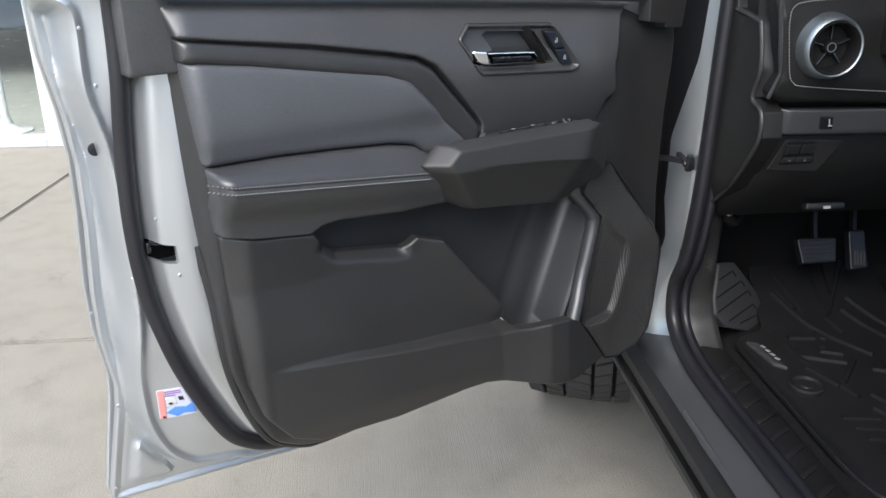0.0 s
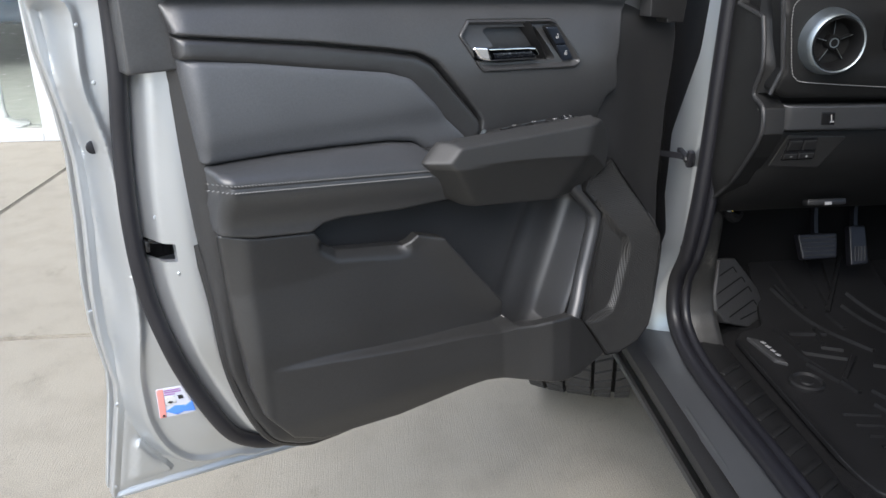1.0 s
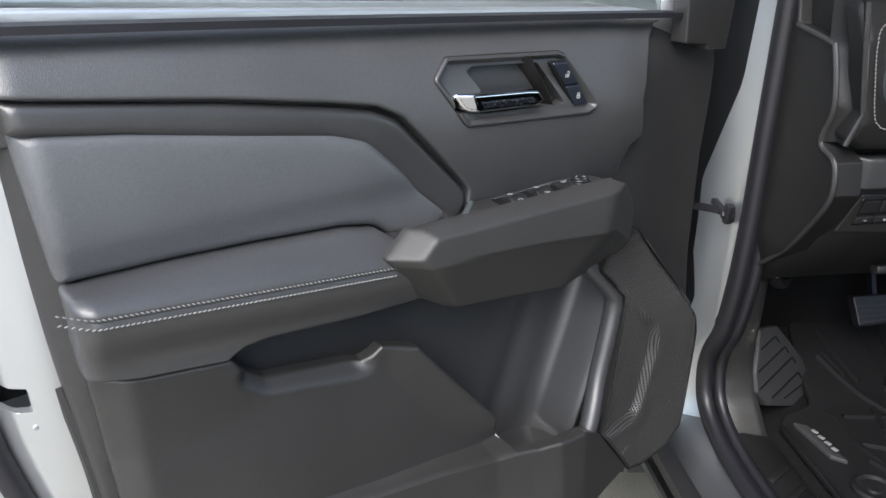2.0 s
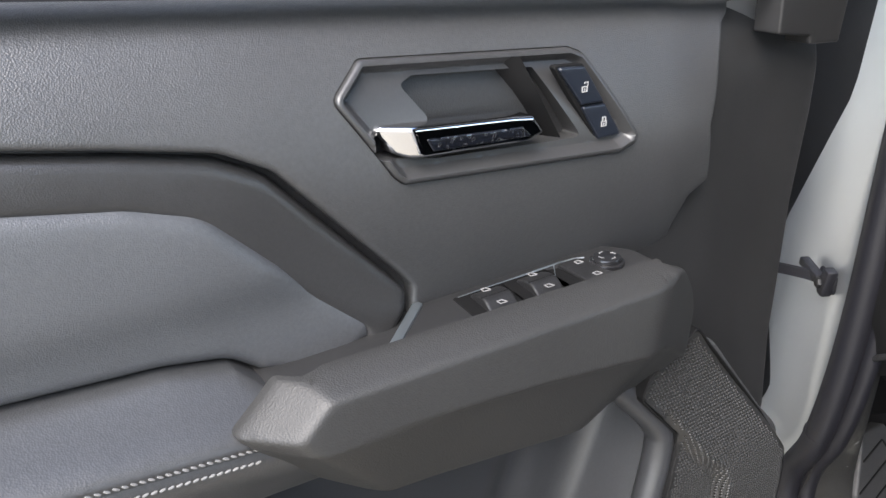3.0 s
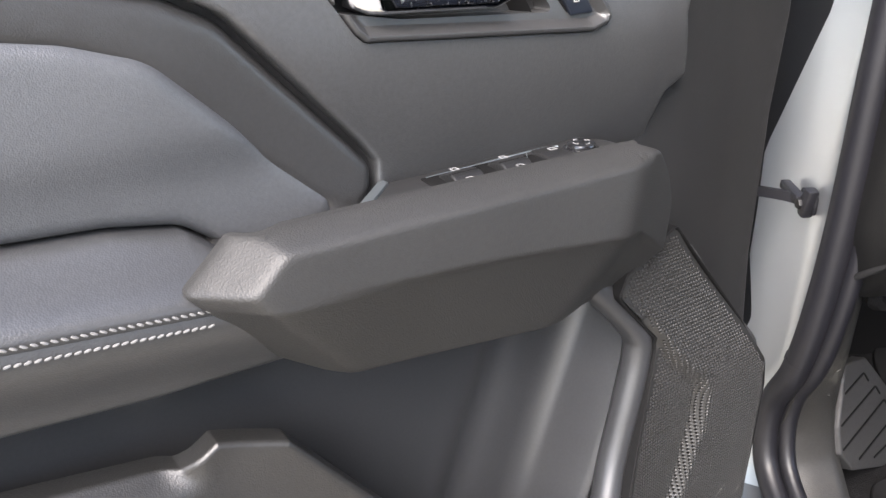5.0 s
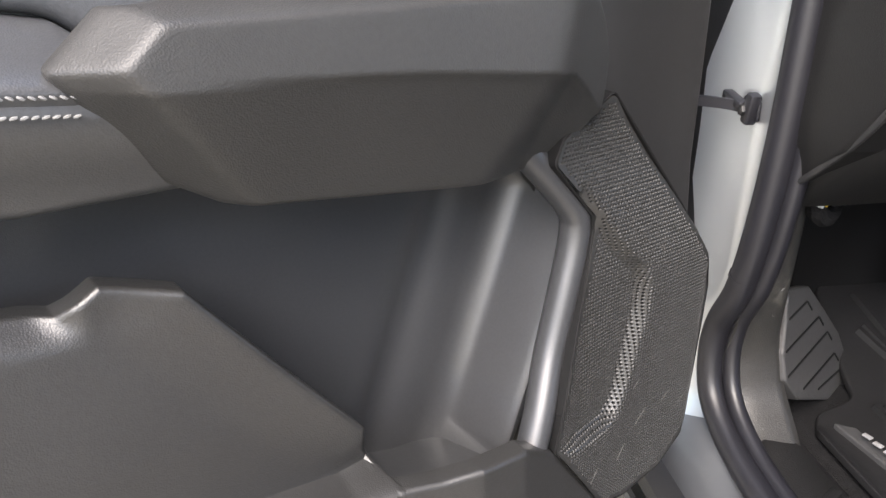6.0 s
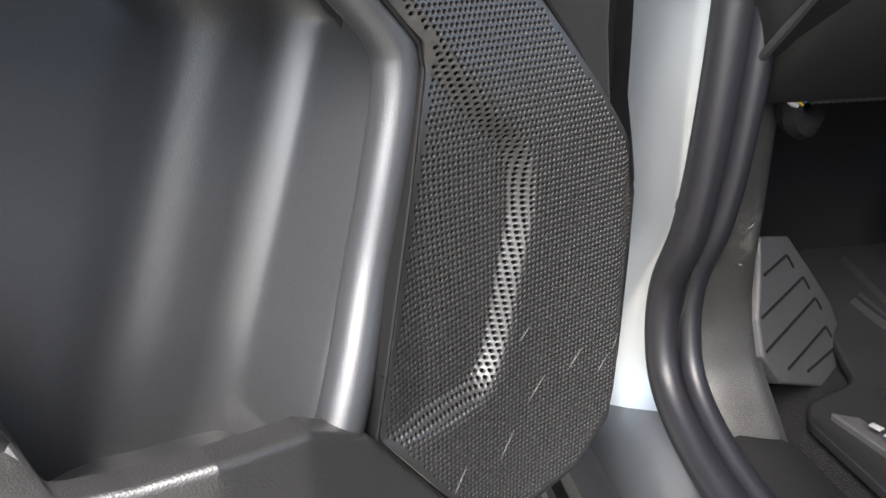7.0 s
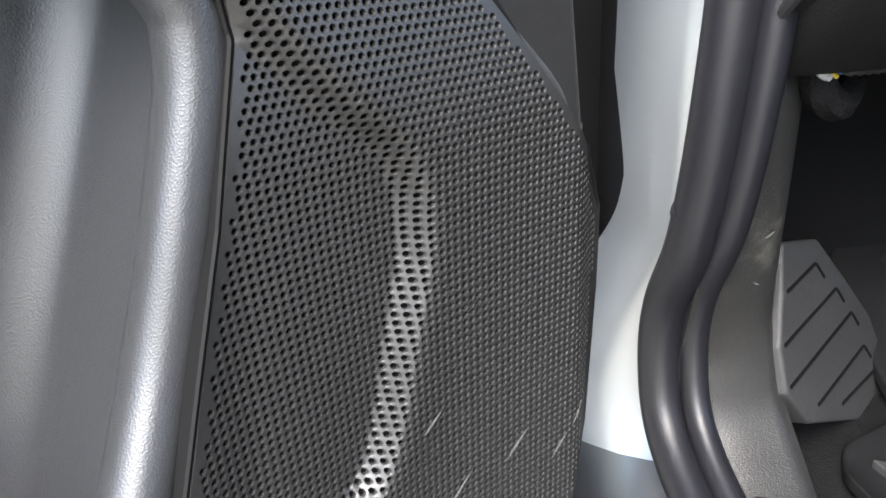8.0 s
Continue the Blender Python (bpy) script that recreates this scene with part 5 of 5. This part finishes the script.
part("hub_ring", lathe("hub_ring", [(0.0085, 0.0112), (0.0085, 0.0124), (0.0068, 0.0124), (0.0068, 0.0112)], 32, vm), SATIN, vent)
for a in (20, 92, 164, 236, 308):
    b = box_bm((0.027, 0.0014, 0.020), (0.0245, 0, -0.002), 0.0004)
    bmesh.ops.transform(b, matrix=vm @ Matrix.Rotation(radians(a), 4, "Z"), verts=b.verts)
    part("vent_blade", b, BLACK, vent)
    # Thin bright strip paints the highlight along each blade.
    t = box_bm((0.024, 0.0007, 0.0006), (0.0245, 0.0005, 0.0081))
    bmesh.ops.transform(t, matrix=vm @ Matrix.Rotation(radians(a), 4, "Z"), verts=t.verts)
    part("blade_highlight", t, SATIN, vent)

# switches on the knee panel
FUSE = [(0.668, 0.836), (0.764, 0.832), (0.735, 0.778), (0.651, 0.783)]
knee = part("switch_plate", plate("switch_plate", fillet(FUSE, 0.004), lambda u, v: 0.002 + 0 * u, 0.002, 0.006, 0.006, place=on_dash), PLASTIC_LOW, dash)
part("switch_recess", plate("switch_recess", fillet([(0.669, 0.831), (0.716, 0.832), (0.722, 0.795), (0.667, 0.793)], 0.004), lambda u, v: 0.0035 + 0 * u, 0.001, 0.004, 0.006, place=on_dash), GLOSS, knee)
for poly in ([(0.673, 0.827), (0.693, 0.8275), (0.693, 0.812), (0.672, 0.811)], [(0.696, 0.8275), (0.716, 0.828), (0.717, 0.812), (0.696, 0.812)],
             [(0.670, 0.805), (0.692, 0.8055), (0.692, 0.7965), (0.669, 0.796)], [(0.694, 0.8055), (0.718, 0.806), (0.719, 0.797), (0.694, 0.7965)]):
    part("button", plate("button", fillet(poly, 0.001), lambda u, v: 0.0065 + 0 * u, 0.0015, 0.005, 0.004, place=on_dash), BLACK, knee)
for x in (0.681, 0.706):
    c = on_dash(np.array([x]), np.array([0.801]), np.array([0.007]))[0]
    parts = [box_bm((0.004, 0.0006, 0.0008), tuple(c))]
    if x > 0.7:
        parts.append(box_bm((0.0008, 0.0006, 0.004), tuple(c)))
    part("button_mark", merge(*parts), MARK, knee)
seatsw = part("seat_switch", plate("seat_switch", fillet([(0.7015, 0.8762), (0.7219, 0.8758), (0.7255, 0.8562), (0.7050, 0.8566)], 0.001), lambda u, v: 0.008 + 0 * u, 0.001, 0.006, 0.004, place=on_dash), GLOSS, dash)
c = on_dash(np.array([0.7185]), np.array([0.866]), np.array([0.0088]))[0]
part("switch_mark", merge(box_bm((0.0016, 0.0006, 0.009), tuple(c + np.array([-0.001, 0, 0.002])), turn=(0, -12, 0)), box_bm((0.006, 0.0006, 0.002), tuple(c + np.array([0.001, 0, -0.004])))), MARK, seatsw)
part("hood_release", box_bm((0.07, 0.02, 0.012), (0.80, 1.24, 0.695), 0.004, turn=(-20, 0, 0)), BLACK, dash)
part("release_mark", box_bm((0.012, 0.0008, 0.005), (0.80, 1.2275, 0.697), turn=(-20, 0, 0)), MARK, dash)
cluster = part("instrument_cluster", box_bm((0.2, 0.06, 0.13), (0.865, 1.12, 1.03), 0.012), GLOSS, dash, "gloss black instrument cluster with amber marks")
for x, z in ((0.772, 1.03), (0.772, 1.018), (0.776, 1.006)):
    part("gauge_mark", box_bm((0.006, 0.0008, 0.003), (x, 1.0895, z)), AMBER, cluster)
# dash end trim next to the pillar
END = [(1.31, 1.06), (1.31, 0.668), (1.205, 0.745), (1.150, 0.805), (1.121, 0.8485), (1.128, 0.8853), (1.162, 0.9005), (1.147, 0.945), (1.1666, 1.004), (1.1796, 1.0112), (1.2505, 1.020), (1.26, 1.06)]
end_trim = part("dash_end", plate("dash_end", fillet(END, 0.004), lambda y, z: -0.006 - 0.012 * smooth(0.76, 0.68, z), 0.004, 0.03, 0.012, place=on_side), DASH, dash, "dark flat panel closing the dashboard's end")
edge_a = resample([(0.606, 1.186, 1.06), (0.606, 1.1796, 1.0112), (0.606, 1.1666, 1.004), (0.606, 1.147, 0.945), (0.606, 1.162, 0.9005)], 0.006, closed=False)
edge_b = resample([(0.603, 1.118, 1.06), (0.606, 1.116, 1.030), (0.620, 1.116, 0.943), (0.609, 1.120, 0.908)], 0.006, closed=False)
ta, tb = np.linspace(0, 1, len(edge_a)), np.linspace(0, 1, len(edge_b))
verts, faces = [], []
for t in np.linspace(0, 1, 30):
    a = np.array([np.interp(t, ta, edge_a[:, k]) for k in range(3)])
    b = np.array([np.interp(t, tb, edge_b[:, k]) for k in range(3)])
    for s in np.linspace(0, 1, 7):
        verts.append(a * (1 - s) + b * s + np.array([0.010, 0.006, 0]) * math.sin(math.pi * s))
for i in range(29):
    for k in range(6):
        faces.append((i * 7 + k, i * 7 + k + 1, (i + 1) * 7 + k + 1, (i + 1) * 7 + k))
part("dash_side_trim", from_lists("dash_side_trim", verts, faces), DASH, dash)
# Paler beads along the dash edges paint in their highlights.
part("trim_highlight", sweep("trim_highlight", edge_b, circle(0.0030, 8), up=(1, 0.2, 0)), BAND_PLASTIC, dash)
edge = spline([(0.618, 1.30, 0.675), (0.612, 1.205, 0.748), (0.608, 1.150, 0.806), (0.606, 1.122, 0.8485), (0.606, 1.128, 0.8853), (0.606, 1.161, 0.9005), (0.606, 1.148, 0.945), (0.606, 1.165, 1.002), (0.606, 1.1796, 1.0112), (0.606, 1.2505, 1.020)], 6)
part("dash_highlight", sweep("dash_highlight", edge, circle(0.0032, 8), up=(1, 0.2, 0)), BAND_PLASTIC, dash)

# wires under the dash
BLUE = material("blue_wire", (0.03, 0.14, 0.35), 0.5)
YELLOW = material("yellow_wire", (0.55, 0.40, 0.05), 0.5)
for pts, r, m, nm in (([(0.658, 1.305, 0.674), (0.661, 1.302, 0.664), (0.668, 1.303, 0.660)], 0.0022, WHITE, "wire"), ([(0.662, 1.306, 0.675), (0.666, 1.303, 0.665), (0.673, 1.304, 0.660)], 0.0014, YELLOW, "wire"),
                      ([(0.665, 1.308, 0.675), (0.670, 1.304, 0.666), (0.676, 1.305, 0.662)], 0.0014, BLUE, "wire"),
                      ([(0.665, 1.31, 0.668), (0.672, 1.315, 0.650), (0.690, 1.325, 0.640), (0.705, 1.34, 0.650), (0.72, 1.36, 0.68)], 0.010, CARPET, "harness")):
    part(nm, sweep(nm, spline(pts, 8), circle(r, 8)), m, dash)
braid = np.array([(0.676 + 0.17 * t, 1.302 + 0.02 * t, 0.6655 - 0.004 * t) for t in np.linspace(0, 1, 60)])
part("harness", sweep("harness", braid, circle(0.0055, 10), scale=[1.0 if i % 2 else 0.82 for i in range(60)]), DEADPEDAL, dash, "grey braided harness")

# unseen cabin walls and roof that close the place and keep light out
tpart("cabin_shell", merge(box_bm((1.5, 2.9, 0.03), (1.30, 0.1, 1.66)), box_bm((0.04, 3.2, 0.65), (1.94, 0.1, 0.68)), box_bm((1.3, 0.04, 1.30), (1.28, -0.9, 1.01))), CARPET, "dark cabin lining", smooth=False)
# Out of view: rear door, pillar and opaque glass added to darken the cabin.
tpart("unseen_rear_door", merge(box_bm((0.12, 1.3, 0.68), (0.56, -0.43, 0.72), 0.02), box_bm((0.09, 0.16, 0.6), (0.58, 0.14, 1.35), 0.02)), PAINT, "unseen silver rear door and centre pillar, added to block light")
tpart("unseen_rear_glass", box_bm((0.01, 1.15, 0.56), (0.60, -0.52, 1.33)), GLOSS)
tpart("front_body", merge(box_bm((1.55, 1.2, 0.25), (1.25, 2.15, 1.05), 0.05), box_bm((0.03, 0.30, 0.62), (0.53, 1.62, 0.72), 0.01)), PAINT, "silver front wing and bonnet")
# Unseen black panel, added to darken what the sill reflects.
tpart("unseen_dark_panel", box_bm((1.4, 0.02, 0.9), (1.2, 1.525, 0.85)), MATTE)
# Out of view: added dark to keep sky reflections off the sill.
tpart("unseen_screen_pillar", sweep("unseen_screen_pillar", spline([(0.60, 1.36, 1.10), (0.61, 1.22, 1.24), (0.66, 0.85, 1.55), (0.70, 0.60, 1.63), (0.71, -0.2, 1.66)], 6), [(-0.06, -0.05), (0.06, -0.05), (0.06, 0.05), (-0.06, 0.05)]), BLACK, "unseen dark windscreen pillar and roof rail, added to block sky")
tpart("chassis", box_bm((1.0, 3.5, 0.12), (1.25, 0.3, 0.30), 0.02), BLACK)

# front wheel
wheel = empty("wheel", parent=truck)
wheel.matrix_basis = HOME @ pose(0.60, 1.85, 0.385, 0, 0, -20)
R, HALF = 0.385, 0.118
tp = [(0.23, -HALF * 0.9), (0.30, -HALF * 1.06), (0.35, -HALF * 1.02), (0.368, -HALF * 0.9), (0.370, -HALF * 0.5), (0.371, 0), (0.370, HALF * 0.5), (0.368, HALF * 0.9), (0.35, HALF * 1.02), (0.30, HALF * 1.06), (0.23, HALF * 0.9)]
# Matt black carcass paints the shade of the grooves between tread blocks.
tyre = part("tyre", lathe("tyre", tp, 72, pose(0, 0, 0, 0, 90, 0)), MATTE, wheel, "black all-terrain tyre")
verts, faces = [], []
rng = random.Random(4)
NB = 56
for lane, (x0, x1) in enumerate(((-0.117, -0.083), (-0.074, -0.036), (-0.028, 0.028), (0.036, 0.074), (0.083, 0.117))):
    for i in range(NB):
        a0 = 2 * math.pi * (i + 0.06 + 0.4 * (lane % 2)) / NB
        a1 = 2 * math.pi * (i + 0.86 + 0.4 * (lane % 2)) / NB
        skew = 0.05 * (1 if lane in (0, 1) else -1 if lane > 2 else 0.5)
        base = len(verts)
        for a, x in ((a0, x0), (a1, x0), (a1 + skew, x1), (a0 + skew, x1)):
            rr = R - 0.008 * (abs(x) / 0.117) ** 3
            for r in (0.36, rr):
                verts.append((x, r * math.cos(a), r * math.sin(a)))
        b = base
        faces += [(b + 1, b + 3, b + 5, b + 7), (b, b + 2, b + 3, b + 1), (b + 2, b + 4, b + 5, b + 3), (b + 4, b + 6, b + 7, b + 5), (b + 6, b, b + 1, b + 7)]
tagged(part("tread", from_lists("tread", verts, faces), TYRE, tyre, smooth=False), kind="stuff")
part("rim", lathe("rim", [(0.24, -HALF * 0.9), (0.22, -HALF * 0.8), (0.215, 0.06), (0.0, 0.05)], 48, pose(0, 0, 0, 0, 90, 0)), STEEL, wheel, "dark wheel rim")

# moulded floor mat with raised channels
floor_mat = empty("floor_mat", pose(0.86, 1.1, 0.387))
tagged(floor_mat, "black moulded rubber floor mat with raised channels", "floor mat")


def mat_floor(x, y):
    return 0.006 + 0.10 * smooth(1.30, 1.62, y) ** 1.2 + 0.02 * smooth(0.735, 0.70, x)


def mat_place(u, v, w):
    return np.stack([np.asarray(u) - 0.86, np.asarray(v) - 1.1, w], 1)


def mat_height(x, y):
    return mat_floor(x, y) - 0.003


part("mat_sheet", plate("mat_sheet", fillet([(0.715, 1.30), (0.74, 1.34), (0.80, 1.36), (0.83, 1.52), (1.10, 1.56), (1.12, 0.86), (0.74, 0.86), (0.712, 0.95)], 0.03), mat_height, 0.004, 0.006, 0.014, place=mat_place), MAT, floor_mat)


def rib(points, r=0.005, h=0.004):
    """A raised bar with sloping sides moulded into the mat; points are (x, y) in the truck."""
    p = resample(points, 0.01, closed=False)
    z = mat_height(p[:, 0], p[:, 1])
    part("mat_rib", sweep("mat_rib", np.stack([p[:, 0] - 0.86, p[:, 1] - 1.1, z + 0.001], 1), [(-r, -0.003), (r, -0.003), (r * 0.55, h), (-r * 0.55, h)]), MAT, floor_mat)


for line in ([(0.876, 1.50), (0.903, 1.396)], [(0.866, 1.455), (0.885, 1.405)], [(0.958, 1.53), (0.955, 1.401)], [(0.999, 1.53), (0.981, 1.435)], [(1.040, 1.52), (0.946, 1.385)],
             [(0.856, 1.450), (0.896, 1.362), (0.936, 1.291), (0.961, 1.247)], [(0.813, 1.340), (0.818, 1.244), (0.853, 1.115)], [(0.824, 1.255), (0.895, 1.224)], [(0.914, 1.233), (0.850, 1.158)],
             [(0.895, 1.339), (0.880, 1.282)], [(0.834, 1.325), (0.905, 1.316)], [(0.942, 1.379), (0.953, 1.332)], [(0.823, 1.337), (0.831, 1.283)], [(0.814, 1.216), (0.839, 1.150)],
             [(0.870, 1.270), (0.905, 1.255)], [(0.985, 1.40), (1.02, 1.33), (1.05, 1.26)], [(1.01, 1.43), (1.06, 1.34)], [(0.93, 1.20), (0.99, 1.17)], [(0.965, 1.225), (0.94, 1.12)],
             [(0.88, 1.12), (0.91, 1.05), (0.97, 1.02)], [(0.86, 1.08), (0.89, 1.00)], [(0.99, 1.14), (1.05, 1.10)], [(0.92, 1.11), (0.98, 1.08)], [(1.0, 1.05), (1.06, 1.0)]):
    rib(line, 0.006, 0.005)
for k in range(7):
    rib([(0.790 + 0.004 * k, 1.06 - 0.03 * k), (0.85 + 0.004 * k, 1.05 - 0.03 * k)], 0.004, 0.003)
plug = part("mat_anchor", lathe("mat_anchor", [(0.030, -0.002), (0.030, 0.005), (0.026, 0.008), (0.022, 0.004), (0.012, 0.004), (0.010, 0.007), (0.0, 0.007)], 36, Matrix.Translation((0.778 - 0.86, 1.153 - 1.1, 0.004))), MAT, floor_mat, "round mat anchor")
part("mat_badge", plate("mat_badge", fillet([(0.744, 1.316), (0.764, 1.304), (0.777, 1.212), (0.757, 1.229)], 0.002), lambda x, y: mat_height(x, y) + 0.006, 0.002, 0.006, 0.006, place=mat_place), DEADPEDAL, floor_mat, "grey badge plate with raised marks")
for k in range(4):
    part("badge_mark", box_bm((0.006, 0.010, 0.002), (0.7585 + 0.002 * k - 0.86, 1.278 - 0.015 * k - 1.1, 0.0165), 0.0006, turn=(0, 0, 20)), ICON, floor_mat)

# seat rail cover on the cabin floor
rail = empty("seat_track", pose(0.80, 0.85, 0.385))
tagged(rail, "black seat track with its plastic end cover", "seat rail")
part("rail", box_bm((0.05, 0.7, 0.04), (0.03, -0.30, 0.02), 0.006), STEEL, rail)
part("rail_cover", box_bm((0.075, 0.09, 0.05), (0.03, 0.055, 0.026), 0.014, 3), PLASTIC_LOW, rail)

# ---- the showroom front ----
# Unseen upper wall, coloured dark so the sill reflects less light.
front = part("storefront_wall", merge(box_bm((24, 0.25, 3.5), (0, 4.60, 4.9)), box_bm((0.5, 0.25, 6), (12, 4.75, 3)), box_bm((0.5, 0.25, 6), (-12, 4.75, 3))), UNSEEN_WALL, smooth=False)
tagged(front, "unseen showroom wall above its windows, darkened for sill reflections", "wall", kind="structure")
for i, x in enumerate((-6.23, -3.93, -1.63, 0.67, 2.97)):
    w = empty("window_%d" % (i + 1), pose(x, 4.46, 0))
    tagged(w, "tall showroom window in a white metal frame", "window", kind="structure")
    part("window_frame", merge(box_bm((0.12, 0.12, 3.15), (0.06, 0, 1.575), 0.004), box_bm((2.2, 0.12, 0.045), (-1.1, 0, 0.0225), 0.004), box_bm((2.2, 0.12, 0.08), (-1.1, 0, 3.1), 0.004)), WHITE, w, smooth=False)
    p = part("pane", box_bm((2.19, 0.012, 3.0), (-1.1, 0.02, 1.57)), GLASS, w, smooth=False)
    p.visible_shadow = False
room = part("showroom_wall", merge(box_bm((24, 0.1, 4), (0, 10.5, 2)), box_bm((24, 6, 0.1), (0, 7.6, 4.0))), WHITE, smooth=False)
tagged(room, "pale showroom back wall and ceiling", "wall", kind="structure")
TILE = material("showroom_tile", (0.35, 0.36, 0.33), 0.25, 0, 0.1, 60)
fl = part("showroom_floor", box_bm((24, 6, 0.04), (0, 7.6, 0.0)), TILE, smooth=False)
tagged(fl, "pale polished showroom floor", "floor", kind="structure")
post = empty("barrier_post", pose(-1.93, 4.68, 0.02))
tagged(post, "white post with a flared round base in the showroom", "post")
part("pole", cyl_bm(0.022, 2.2, Matrix.Translation((0, 0, 1.12)), 24), WHITE, post)
part("base", lathe("base", [(0.13, 0.0), (0.13, 0.010), (0.07, 0.022), (0.032, 0.05), (0.022, 0.09)], 40), WHITE, post)
CARBLUE = material("dark_blue_paint", (0.03, 0.05, 0.08), 0.25, 0.3, coat=0.8)
car = empty("showroom_car", pose(-3.0, 7.0, 0.02))
tagged(car, "dark blue car parked inside the showroom", "car")
side_line = [(-2.1, 0.35), (2.2, 0.35), (2.3, 0.75), (2.1, 0.95), (1.2, 1.02), (0.6, 1.5), (-1.2, 1.55), (-1.9, 1.05), (-2.2, 0.95)]
part("body", plate("body", fillet(side_line, 0.12), lambda u, v: 0.85 - 0.25 * smooth(0.95, 1.5, v) + 0 * u, 0.08, 1.6, 0.12, place=lambda u, v, w: np.stack([u, -np.asarray(w), v], 1)), CARBLUE, car)
part("side_window", plate("side_window", fillet([(-1.5, 1.02), (0.75, 1.02), (0.45, 1.4), (-1.1, 1.44)], 0.06), lambda u, v: 0.87 - 0.25 * smooth(0.95, 1.5, v), 0.02, 0.03, 0.1, place=lambda u, v, w: np.stack([u, -np.asarray(w), v], 1)), GLOSS, car)
for x in (-1.35, 1.4):
    wh = empty("wheel", pose(x, -0.80, 0.34), car)
    part("tyre", lathe("tyre", [(0.22, -0.11), (0.33, -0.11), (0.345, 0), (0.33, 0.11), (0.22, 0.11)], 40, pose(0, 0, 0, 90, 0, 0)), TYRE, wh)
    part("rim", lathe("rim", [(0.0, 0.09), (0.12, 0.085), (0.225, 0.10), (0.225, 0)], 40, pose(0, 0, 0, 90, 0, 0)), SATIN, wh)
